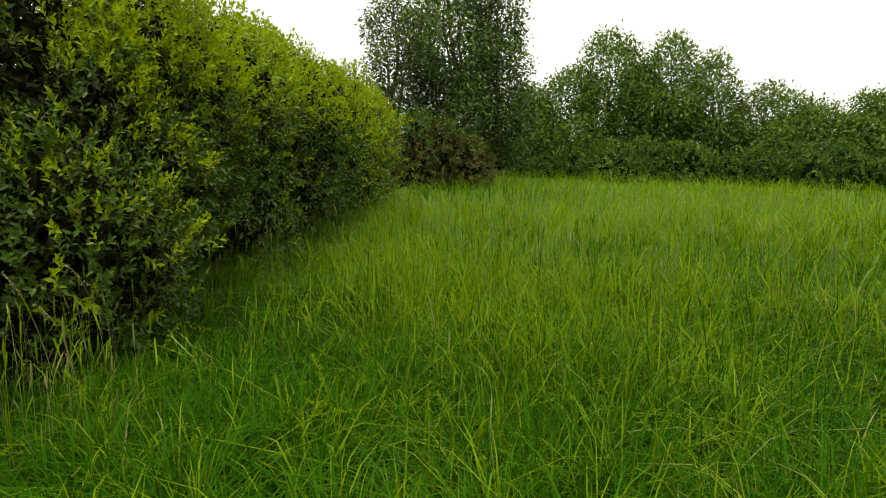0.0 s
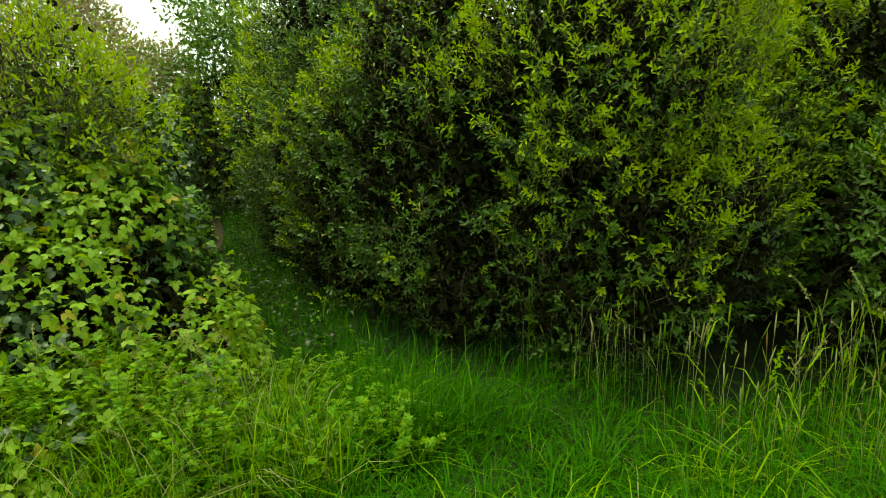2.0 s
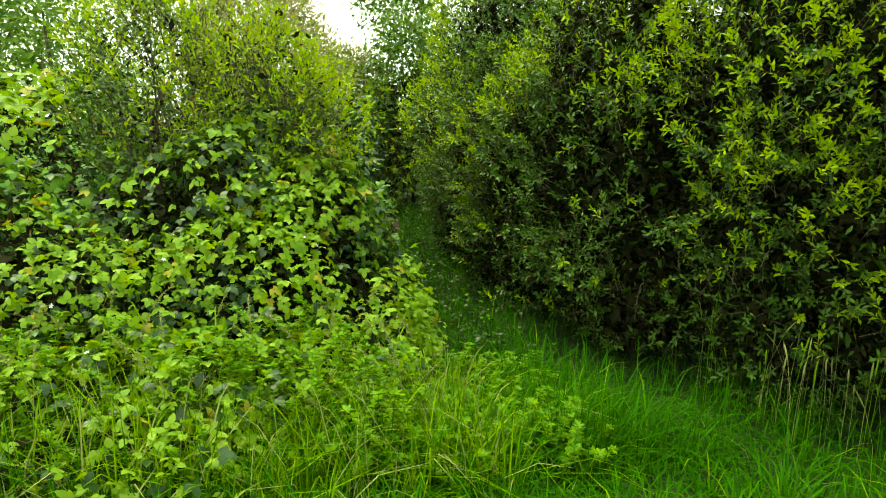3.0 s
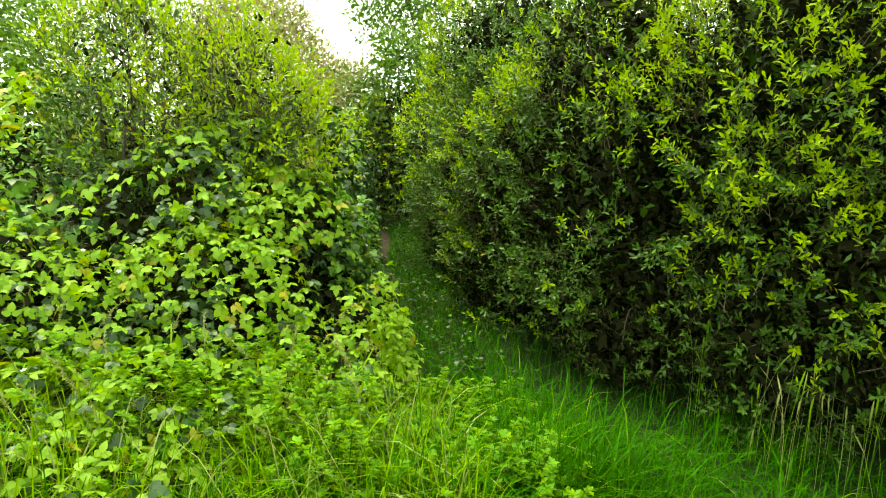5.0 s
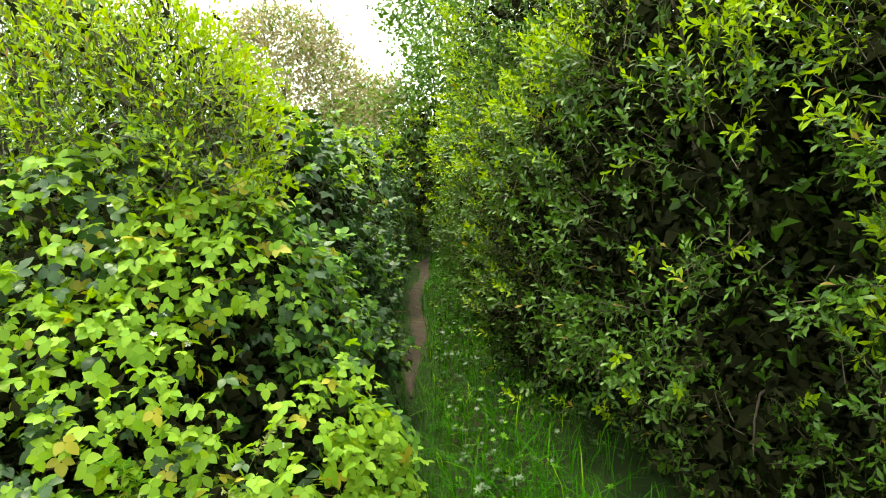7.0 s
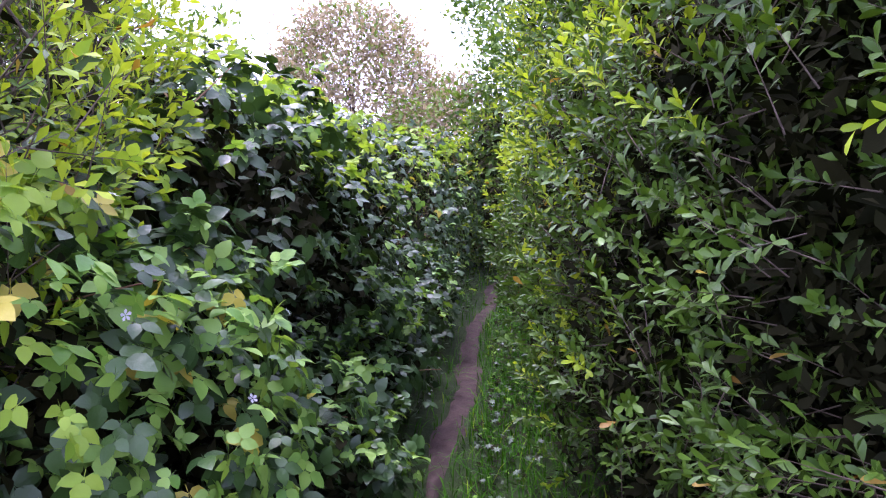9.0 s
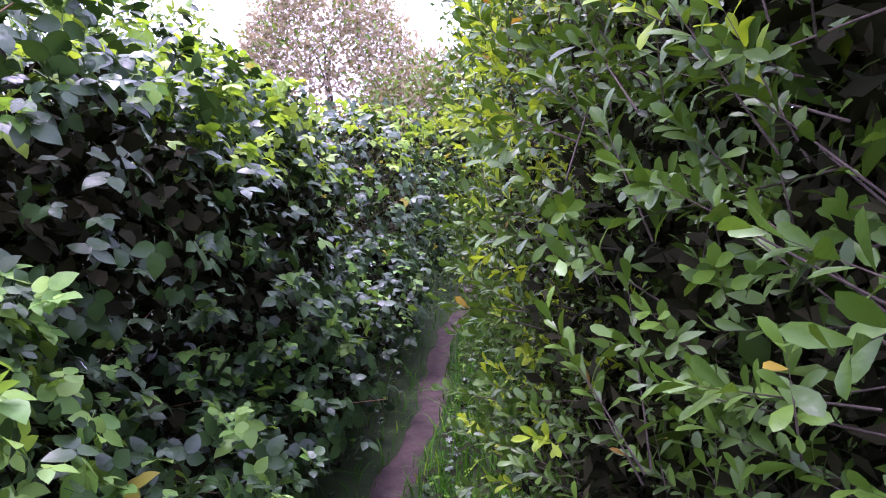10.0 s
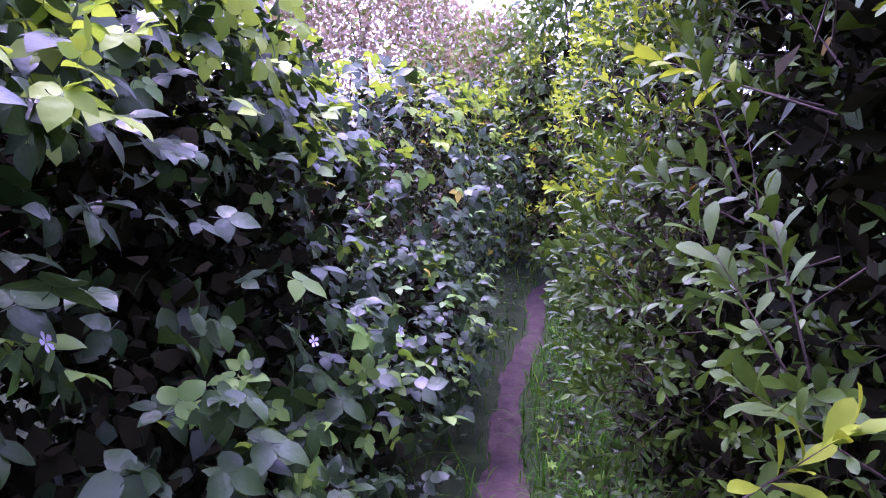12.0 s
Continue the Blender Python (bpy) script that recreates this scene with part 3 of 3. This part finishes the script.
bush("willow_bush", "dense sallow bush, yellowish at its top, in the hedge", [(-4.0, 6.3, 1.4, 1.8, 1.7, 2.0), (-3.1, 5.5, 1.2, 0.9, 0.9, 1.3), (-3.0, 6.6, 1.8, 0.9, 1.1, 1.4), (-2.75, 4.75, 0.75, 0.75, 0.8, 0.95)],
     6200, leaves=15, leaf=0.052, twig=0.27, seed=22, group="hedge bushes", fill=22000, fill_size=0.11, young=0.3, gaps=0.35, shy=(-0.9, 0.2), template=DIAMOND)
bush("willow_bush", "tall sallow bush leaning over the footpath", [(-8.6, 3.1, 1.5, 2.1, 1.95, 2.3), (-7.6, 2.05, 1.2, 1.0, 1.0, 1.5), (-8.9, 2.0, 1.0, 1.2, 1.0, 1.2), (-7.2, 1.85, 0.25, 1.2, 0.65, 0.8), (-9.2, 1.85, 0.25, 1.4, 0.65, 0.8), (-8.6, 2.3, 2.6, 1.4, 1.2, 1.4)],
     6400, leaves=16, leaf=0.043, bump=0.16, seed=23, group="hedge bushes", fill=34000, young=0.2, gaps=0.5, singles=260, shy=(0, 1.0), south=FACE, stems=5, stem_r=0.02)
for i, (lx, ly, s) in enumerate([(-3.7, 9.0, 1.75), (-3.5, 11.8, 1.8), (-3.3, 14.6, 1.9), (-3.0, 17.4, 1.75)]):
    bush("willow_bush", "yellowish green sallow bush in the hedge row", [(lx, ly, 1.5, s, s, 2.1), (lx + 0.8, ly - 0.5, 1.2, 0.9, 1.0, 1.4), (lx + 0.3, ly + 0.6, 2.4, 1.0, 1.0, 1.3)],
         2000, leaves=10, leaf=0.075, twig=0.3, seed=30 + i, group="hedge bushes", fill=9000, fill_size=0.13, young=0.3, gaps=0.3, template=DIAMOND, stems=4, twigs=False)
bush("willow_bush", "tall dark sallow bush in the second row of the hedge", [(-6.8, 6.2, 2.0, 2.0, 2.1, 2.5), (-5.6, 5.0, 2.4, 1.2, 1.2, 1.6), (-5.4, 7.8, 2.0, 1.6, 1.8, 2.1)],
     4600, leaves=10, leaf=0.07, twig=0.3, seed=26, group="hedge bushes", fill=12000, fill_size=0.2, young=0.15, template=DIAMOND, stems=5)
bush("willow_bush", "sallow bush behind, along the footpath", [(-12.6, 3.2, 1.6, 2.4, 2.0, 2.3), (-11.2, 2.2, 1.3, 1.2, 1.0, 1.6), (-15.5, 2.0, 1.4, 2.0, 1.6, 1.9), (-17.5, 0.6, 1.0, 1.6, 1.6, 1.5)],
     2600, leaves=10, leaf=0.065, seed=24, group="hedge bushes", fill=5000, fill_size=0.18, young=0.3, template=DIAMOND, stems=5)
bush("willow_bush", "young light green willow standing in the brambles", [(-5.9, -0.7, 1.8, 0.7, 0.65, 0.85), (-5.5, -0.4, 1.65, 0.45, 0.45, 0.65), (-6.3, -0.75, 2.0, 0.6, 0.5, 0.6)],
     800, leaves=13, twig=0.34, leaf=0.046, seed=25, fill=300, young=0.9, rust=0.02, up=1.0, stems=9, stem_r=0.022)
bush("willow_bush", "dark green young willow with upright shoots among brambles", [(-6.4, -1.6, 1.8, 0.8, 0.75, 1.1), (-7.2, -1.9, 2.0, 0.8, 0.7, 1.0)],
     1100, leaves=13, twig=0.36, seed=27, fill=500, young=0.35, rust=0.02, up=1.0, stems=9, stem_r=0.026)


def bramble(name, label, lumps, count, seed, template=BRAMBLE_MID, leaf=0.07, young=0.22, fill=2500, sprays=60, singles=0, sparse=-0.75, shy=None):
    rng = np.random.default_rng(seed)
    L = np.array(lumps, float)
    cx, cy = L[:, 0].mean(), L[:, 1].mean()
    cz = float(ground_z(cx, cy))
    ob = thing(name, label, "bramble", (cx, cy, cz), "brambles by the path")
    inv = Matrix.Translation((-cx, -cy, -cz))
    P, N, W = lump_surface(lumps, count, rng, 0.12, seed, 0.03, bump=0.1)
    keep = (waves(P, 3.5, seed + 2) + 0.5 * W > np.where(N[:, 2] > 0.5, -0.6, sparse)) | (rng.random(len(P)) < 0.2)
    if shy is not None:
        keep &= ((N[:, :2] @ np.array(shy)) < 0.2) | (rng.random(len(P)) < 0.35)
    P, N = P[keep], N[keep]
    n = len(P)
    P = P - N * rng.exponential(0.1, (n, 1)) + N * 0.04
    nor = unit(N * 0.9 + np.array([0, 0, 0.85]) + rng.normal(size=(n, 3)) * 0.34)
    al = unit(N * 0.45 + np.array([0, 0, -0.5]) + rng.normal(size=(n, 3)) * 0.6)
    size = leaf * rng.uniform(0.6, 1.35, n) * np.interp(P[:, 0], [-5.5, -4.7], [1.0, 0.8])
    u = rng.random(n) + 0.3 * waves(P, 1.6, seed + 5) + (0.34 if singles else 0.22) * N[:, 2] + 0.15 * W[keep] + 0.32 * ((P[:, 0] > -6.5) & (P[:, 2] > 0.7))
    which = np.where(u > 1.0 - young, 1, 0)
    which[(rng.random(n) < (0.008 if singles else 0.05)) & (which == 1)] = 2
    # shoots of pale young leaves that stand out from the bank
    for i in range(sprays):
        j = rng.integers(n)
        if singles and rng.random() < 0.6:
            j = rng.choice(np.flatnonzero((N[:n, 1] > 0.2) & (P[:n, 0] > -8.5)))
            if rng.random() < 0.5:
                j = rng.choice(np.flatnonzero((N[:n, 1] > 0.1) & (P[:n, 0] > -7.6) & (P[:n, 2] < 1.15)))
        if P[j, 2] < 0.1:
            continue
        d = unit(N[j] + np.array([0, 0, 0.35]) + rng.normal(size=3) * 0.35)
        ln, k = rng.uniform(0.14, 0.34), rng.integers(6, 11)
        tt = rng.uniform(0.3, 1.0, (k, 1))
        la = unit(d * 0.5 + rng.normal(size=(k, 3)) * 0.7 + np.array([0, 0, -0.2]))
        P = np.vstack([P, P[j] - d * 0.08 + d * tt * ln + np.array([0, 0, -0.12]) * tt * tt * ln + la * 0.02])
        N = np.vstack([N, np.tile(d, (k, 1))])
        al = np.vstack([al, la])
        nor = np.vstack([nor, unit(d * 0.8 + np.array([0, 0, 0.8]) + rng.normal(size=(k, 3)) * 0.3)])
        size = np.concatenate([size, leaf * rng.uniform(0.5, 1.05, k)])
        which = np.concatenate([which, rng.choice([1, 1, 1, 1, 1, 1, 1, 0, 0, 0], k)])
    n = len(P)
    mats = [bramble_old, bramble_new, bramble_pale, bramble_fresh]
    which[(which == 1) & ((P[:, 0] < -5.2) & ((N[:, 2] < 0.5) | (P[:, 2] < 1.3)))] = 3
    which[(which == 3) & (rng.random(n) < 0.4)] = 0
    pick = np.zeros(n, bool)
    if singles:
        near = (P[:, 0] > -8.2) & (P[:, 0] < -4.4) & (N[:, 1] > 0.3) & (P[:, 2] > 0.3) & (P[:, 2] < 1.7)
        pick[np.flatnonzero(near)[-singles:]] = True
    q = ~pick
    if singles:
        side = q & (N[:, 1] > 0.1) & (P[:, 0] > -8.6)
        q = q & ~side
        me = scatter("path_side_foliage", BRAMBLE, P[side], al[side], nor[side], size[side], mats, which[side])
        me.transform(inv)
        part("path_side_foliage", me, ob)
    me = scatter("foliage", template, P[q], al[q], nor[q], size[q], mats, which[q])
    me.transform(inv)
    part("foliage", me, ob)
    single_leaves(ob, inv, BRAMBLE, P[pick], al[pick], nor[pick], size[pick], mats, which[pick])
    me = filler(lumps, fill, rng, 0.075 if singles else 0.09, [bramble_old, shade_leaf], "inner_foliage", 0.4, 0.85, LEAFLET_LOW if singles else DIAMOND)
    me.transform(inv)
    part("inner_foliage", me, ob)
    for i in range(14):
        j = rng.integers(n)
        end = P[j] + N[j] * 0.05
        foot = np.array([L[0, 0] + rng.normal() * 0.5, L[0, 1] + rng.normal() * 0.3, 0.0])
        foot[2] = ground_z(foot[0], foot[1]) - 0.03
        mid = (foot + end) / 2 + np.array([0, 0, 0.5])
        t = np.linspace(0, 1, 9)[:, None]
        run = foot * (1 - t) ** 2 + 2 * mid * t * (1 - t) + end * t * t
        me = mesh_of("cane", *tubes([(run, np.linspace(0.006, 0.0025, 9))], 5), [cane])
        me.transform(inv)
        part("cane", me, ob)
    return ob, P, N


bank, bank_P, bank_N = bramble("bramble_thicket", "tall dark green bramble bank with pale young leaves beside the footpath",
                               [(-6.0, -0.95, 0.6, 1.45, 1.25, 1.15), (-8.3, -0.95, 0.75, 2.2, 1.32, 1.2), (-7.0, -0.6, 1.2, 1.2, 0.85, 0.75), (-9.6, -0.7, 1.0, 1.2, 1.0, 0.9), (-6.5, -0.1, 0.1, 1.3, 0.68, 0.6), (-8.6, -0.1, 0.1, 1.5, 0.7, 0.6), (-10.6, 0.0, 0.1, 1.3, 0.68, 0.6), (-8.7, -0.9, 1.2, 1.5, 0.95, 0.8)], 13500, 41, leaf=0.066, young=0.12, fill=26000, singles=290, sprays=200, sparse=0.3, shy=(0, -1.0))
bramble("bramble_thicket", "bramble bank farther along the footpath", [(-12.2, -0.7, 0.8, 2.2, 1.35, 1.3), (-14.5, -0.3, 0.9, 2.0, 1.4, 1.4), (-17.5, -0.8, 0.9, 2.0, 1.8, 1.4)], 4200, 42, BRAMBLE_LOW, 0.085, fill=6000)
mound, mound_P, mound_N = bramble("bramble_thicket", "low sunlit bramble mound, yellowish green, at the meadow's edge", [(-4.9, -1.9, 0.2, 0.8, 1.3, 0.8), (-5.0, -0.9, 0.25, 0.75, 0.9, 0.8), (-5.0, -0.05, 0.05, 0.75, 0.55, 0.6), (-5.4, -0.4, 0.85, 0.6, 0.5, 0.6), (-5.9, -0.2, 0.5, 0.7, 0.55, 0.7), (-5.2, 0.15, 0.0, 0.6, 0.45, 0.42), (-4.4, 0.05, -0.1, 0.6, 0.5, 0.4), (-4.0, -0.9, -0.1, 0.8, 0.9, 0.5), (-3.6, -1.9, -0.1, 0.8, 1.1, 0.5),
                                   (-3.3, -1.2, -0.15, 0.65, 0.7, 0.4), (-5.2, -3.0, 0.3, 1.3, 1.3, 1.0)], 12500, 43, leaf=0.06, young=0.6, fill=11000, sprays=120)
bramble("bramble_thicket", "wide bramble mass with yellowish young leaves", [(-6.6, -3.2, 0.5, 1.6, 1.5, 1.35), (-8.2, -3.0, 0.8, 1.8, 1.6, 1.4), (-7.0, -5.0, 0.6, 1.8, 1.8, 1.2)], 3800, 44, BRAMBLE_LOW, 0.085, young=0.7, fill=6000)


# ---- trees far off ----
def tree(name, label, x, y, height, width, n, leaf, mats, seed, young=0.3, low=0.15, group="", category="tree", lumps=16, thin=0.0):
    rng = np.random.default_rng(seed)
    ob = thing(name, label, category, (x, y, float(ground_z(x, y))), group)
    L = []
    for i in range(lumps):
        t = rng.uniform(low, 1.0)
        a, rr = rng.uniform(0, 6.28), width * 0.5 * math.sin(math.pi * min(0.97, 0.22 + 0.72 * t)) * rng.uniform(0.3, 1.0)
        s = width * rng.uniform(0.13, 0.24)
        L.append((rr * math.cos(a), rr * math.sin(a), height * t * 0.94, s, s, s * rng.uniform(0.9, 1.5)))
    L.append((0, 0, height * 0.5, width * 0.28, width * 0.28, height * 0.38))
    A = np.array(L)
    W = A + np.array([x, y, float(ground_z(x, y)), 0, 0, 0])
    P, N, wave = lump_surface(W, n, rng, 0.16, seed)
    P = P - np.array([x, y, float(ground_z(x, y))])
    P = P - N * rng.exponential(width * 0.05, (len(P), 1)) + rng.normal(size=P.shape) * (leaf * 0.6 + width * 0.022)
    which = (rng.random(len(P)) + 0.3 * N[:, 2] > 1.05 - young).astype(int) if len(mats) > 1 else np.zeros(len(P), int)
    if thin:
        keep = rng.random(len(P)) > thin
        P, N, which = P[keep], N[keep], which[keep]
    m = len(P)
    part("crown", scatter("crown", DIAMOND, P, N * 0.6 + rng.normal(size=(m, 3)) * 0.7, N + np.array([0, 0, 0.5]) + rng.normal(size=(m, 3)) * 0.5, leaf * rng.uniform(0.6, 1.4, m), mats, which), ob)
    trunk = bent((0, 0, -0.1), (rng.normal() * 0.2, rng.normal() * 0.2, height * 0.8), rng, 0.02, 8)
    part("trunk", mesh_of("trunk", *tubes([(trunk, np.linspace(0.022 * height, 0.004 * height, 8))], 7), [bark]), ob)
    for i in range(9):
        l = A[i]
        k = int(np.clip(l[2] / height * 8 - 2, 1, 6))
        part("limb", mesh_of("limb", *tubes([(bent(trunk[k], l[:3], rng, 0.08, 6), np.linspace(0.008 * height, 0.0015 * height, 6))], 5), [bark]), ob)
    return ob


tree("poplar_tree", "tall dark green tree behind the hedge row", 0.4, 28.5, 10.0, 4.6, 22000, 0.17, [poplar_leaf, silver_leaf], 51, 0.25, group="dark trees", lumps=40)
tree("poplar_tree", "dark green tree with an open top", 2.2, 29.0, 9.0, 4.0, 15000, 0.17, [poplar_leaf, silver_leaf], 52, 0.25, group="dark trees", lumps=40)
tree("poplar_tree", "dark slender tree behind the hedge row", -1.8, 28.5, 8.6, 3.6, 16000, 0.15, [poplar_leaf, silver_leaf], 53, 0.25, group="dark trees", lumps=40)
for i, (tx, ty, h, w) in enumerate([(5.0, 38.0, 4.6, 3.6), (7.2, 38.0, 5.8, 4.2), (9.8, 38.0, 8.0, 4.8), (11.6, 37.6, 6.6, 4.2), (13.3, 37.6, 7.6, 4.4), (15.6, 37.2, 6.4, 4.6), (18.2, 36.6, 4.9, 4.8), (20.8, 36.0, 4.1, 4.6), (23.2, 35.0, 4.6, 3.4), (25.6, 34.0, 2.9, 5.0), (28.5, 32.5, 2.8, 5.0)]):
    tree("silver_willow", "grey-green willow on the meadow's far edge", tx, ty, h, w, 12000, 0.21, [hedge_leaf, silver_leaf], 60 + i, 0.5, low=0.05, group="far willows", lumps=34)
hedge_rng = np.random.default_rng(79)
for i in range(15):
    f = i / 14
    hx, hy, s = 3.6 + 26.0 * f, 36.3 - 5.0 * f + hedge_rng.normal() * 0.5, hedge_rng.uniform(0.75, 1.35)
    base = float(ground_z(hx, hy))
    bush("hedge_shrub", "green shrub along the meadow's far edge", [(hx, hy, base + 0.6, 1.6, 1.4, 1.35 * s), (hx + 0.9, hy + 0.3, base + 0.5, 1.2, 1.1, 1.0 * s)], 620, leaves=8, leaf=0.15, twig=0.5, mats=[hedge_leaf, silver_leaf], young=0.2,
         template=DIAMOND, seed=80 + i, stems=2, fill=700, fill_size=0.3, twigs=False, category="shrub", group="far hedge shrubs")
bush("brown_bush", "brownish bush at the foot of the dark trees", [(-0.7, 25.0, 1.2, 1.5, 1.2, 1.6), (0.7, 25.2, 0.8, 1.2, 1.0, 1.1)], 700, leaves=9, leaf=0.13, twig=0.4, mats=[bank_leaf, hedge_leaf], young=0.2, template=DIAMOND, seed=99, stems=3,
     fill=800, fill_size=0.3, twigs=False)
tree("hawthorn_tree", "brownish grey tree at the end of the footpath", -19.2, -2.2, 5.4, 4.4, 34000, 0.12, [brown_leaf, silver_leaf], 55, 0.12, low=0.1, lumps=40)
tree("field_maple", "yellowish brown-green small tree at the bend of the footpath", -17.6, 0.2, 3.9, 3.4, 16000, 0.12, [silver_leaf, brown_leaf], 59, 0.4, low=0.05, lumps=30)
tree("grey_willow", "grey-green tree beyond the brambles", -17.0, -8.5, 7.0, 5.5, 9000, 0.18, [silver_leaf, hedge_leaf], 56, 0.4)
tree("grey_willow", "light green tree beyond the brambles", -14.5, -5.5, 4.6, 4.5, 7000, 0.14, [hedge_leaf, silver_leaf], 57, 0.5, low=0.05)
tree("willow_tree", "tall light green willow over the end of the path", -16.5, 1.9, 6.6, 3.6, 14000, 0.13, [hedge_leaf, silver_leaf], 58, 0.5)


# ---- herbs, stalks and flowers ----
def herb_plant(name, label, height, leaves, leaf, mats, seed, whorl=6):
    """An upright herb: a thin stem with side shoots and whorls of narrow leaves."""
    rng = np.random.default_rng(seed)
    ob = thing(name, label, "herb", group="herbs by the path")
    runs, P, A, N = [], [], [], []
    tops = [np.array([rng.normal() * 0.05, rng.normal() * 0.05, height])] + [np.array([rng.normal() * 0.12, rng.normal() * 0.12, height * rng.uniform(0.5, 0.9)]) for _ in range(5)]
    for top in tops:
        run = bent((0, 0, -0.02), top, rng, 0.08, 6)
        runs.append((run, np.linspace(0.0028, 0.001, 6)))
        for t in np.linspace(0.3, 1.0, leaves):
            c = run[0] + (run[-1] - run[0]) * t + (run[3] - (run[0] + run[-1]) / 2) * math.sin(t * 3.14)
            for w in range(whorl):
                az = w * 6.283 / whorl + t * 5
                P.append(c), A.append((math.cos(az), math.sin(az), 0.35)), N.append((0, 0, 1.0))
    P, A, N = np.array(P), np.array(A) + rng.normal(size=(len(A), 3)) * 0.15, np.array(N) + rng.normal(size=(len(N), 3)) * 0.2
    part("stem", mesh_of("stem", *tubes(runs, 4), [grass_light]), ob)
    part("foliage", scatter("foliage", DIAMOND, P, A, N, leaf * rng.uniform(0.7, 1.3, len(P)), mats, rng.integers(0, len(mats), len(P))), ob)
    return ob


def strew(ob, spots, rng, lo=0.8, hi=1.25):
    for i, (x, y) in enumerate(spots):
        m = pose(x, y, float(ground_z(x, y)), rng.uniform(-8, 8), rng.uniform(-8, 8), rng.uniform(0, 360))
        if i == 0:
            ob.matrix_basis = m
        else:
            copy_thing(ob, m @ Matrix.Scale(rng.uniform(lo, hi), 4))


rng = np.random.default_rng(77)
spots = [(rng.uniform(-4.7, -3.2), rng.uniform(0.4, 1.3)) for _ in range(80)] + [(rng.uniform(-4.3, -3.2), rng.uniform(-0.2, 0.6)) for _ in range(40)]
strew(herb_plant("bedstraw_plant", "fresh green bedstraw with whorls of narrow leaves", 0.30, 8, 0.034, [herb_leaf, herb_leaf, grass_light], 5), spots, rng)
spots = [(rng.uniform(-4.6, -3.2), rng.uniform(-1.9, 0.3)) for _ in range(38)]
strew(herb_plant("cleavers_plant", "tall yellowish green cleavers climbing in front of the brambles", 0.62, 10, 0.035, [grass_light, herb_leaf], 6, 7), spots, rng)


def stalk(name, label, height, seed, dry=True):
    """One flowering grass stem with a drooping head of spikelets."""
    rng = np.random.default_rng(seed)
    mat = grass_dry if dry else grass_light
    ob = thing(name, label, "grass", group="single grass stems")
    t = np.linspace(0, 1, 10)[:, None]
    run = np.array([0.22, 0.05, 0]) * height * t ** 3 + np.array([0, 0, height]) * (t - 0.12 * t ** 4)
    part("stem", mesh_of("stem", *tubes([(run, np.linspace(0.0022, 0.0009, 10))], 4), [mat]), ob)
    k = 46
    u = rng.uniform(0.78, 1.0, k)
    c = np.stack([np.interp(u, t[:, 0], run[:, i]) for i in range(3)], 1)
    d = rng.normal(size=(k, 3)) * 0.6 + np.array([0.5, 0, 0.5])
    part("seed_head", scatter("seed_head", DIAMOND, c, d, rng.normal(size=(k, 3)), 0.018 * rng.uniform(0.6, 1.3, k), [mat], np.zeros(k, int)), ob)
    for i in range(3):
        az = rng.uniform(0, 6.28)
        b = run[2 + 2 * i]
        tip = b + np.array([math.cos(az) * 0.16, math.sin(az) * 0.16, 0.10])
        s = np.array([-math.sin(az), math.cos(az), 0]) * 0.004
        mid = (b + tip) / 2 + np.array([0, 0, 0.05])
        part("blade", mesh_of("blade", [b - s, b + s, mid - s, mid + s, tip], [(0, 1, 3), (0, 3, 2), (2, 3, 4)], [grass_light]), ob)
    return ob


spots = [(rng.uniform(-4.7, -3.2), rng.uniform(-2.1, 0.4)) for _ in range(44)] + [(-2.5 + rng.normal() * 0.4, 3.6 + rng.normal() * 0.5) for _ in range(16)]
strew(stalk("grass_stem", "tall grass stem with a pale drooping seed head", 0.85, 8), spots, rng, 0.7, 1.2)
spots = [(rng.uniform(-2.6, 0.8), rng.uniform(2.0, 4.6)) for _ in range(40)]
strew(stalk("grass_stem", "green flowering grass stem with a loose head", 0.7, 9, False), spots, rng, 0.7, 1.2)


def flowers(parent, P, N, count, mat, radius, label, seed):
    rng = np.random.default_rng(seed)
    petal = strip_template([(0.05, 0, 0, 0), (0.4, 0.2, 0.02, 0.02), (0.75, 0.3, 0.04, 0.05), (1, 0, 0, 0.1)])
    me = scatter("flower", joined(*[turned(petal, a) for a in np.arange(5) * 1.2566]), np.zeros((1, 3)), np.array([[0, 1.0, 0]]), np.array([[0, 0, 1.0]]), radius, [mat], np.zeros(1, int))
    inv = Matrix.Translation(-parent.location)
    ok = np.flatnonzero(P[:, 2] > 0.35)
    for j in rng.choice(ok, count, replace=False):
        q = Vector(N[j] + np.array([0, 0, 0.4]) + rng.normal(size=3) * 0.3).to_track_quat("Z", "Y").to_matrix().to_4x4()
        part("flower", me, parent, label).matrix_local = inv @ Matrix.Translation(P[j] + N[j] * 0.05) @ q


flowers(bank, bank_P, bank_N, 46, petal_white, 0.016, "small white bramble flower", 3)
flowers(bank, bank_P, bank_N, 3, petal_violet, 0.018, "violet flower", 4)
flowers(mound, mound_P, mound_N, 70, petal_white, 0.016, "small white bramble flower", 5)
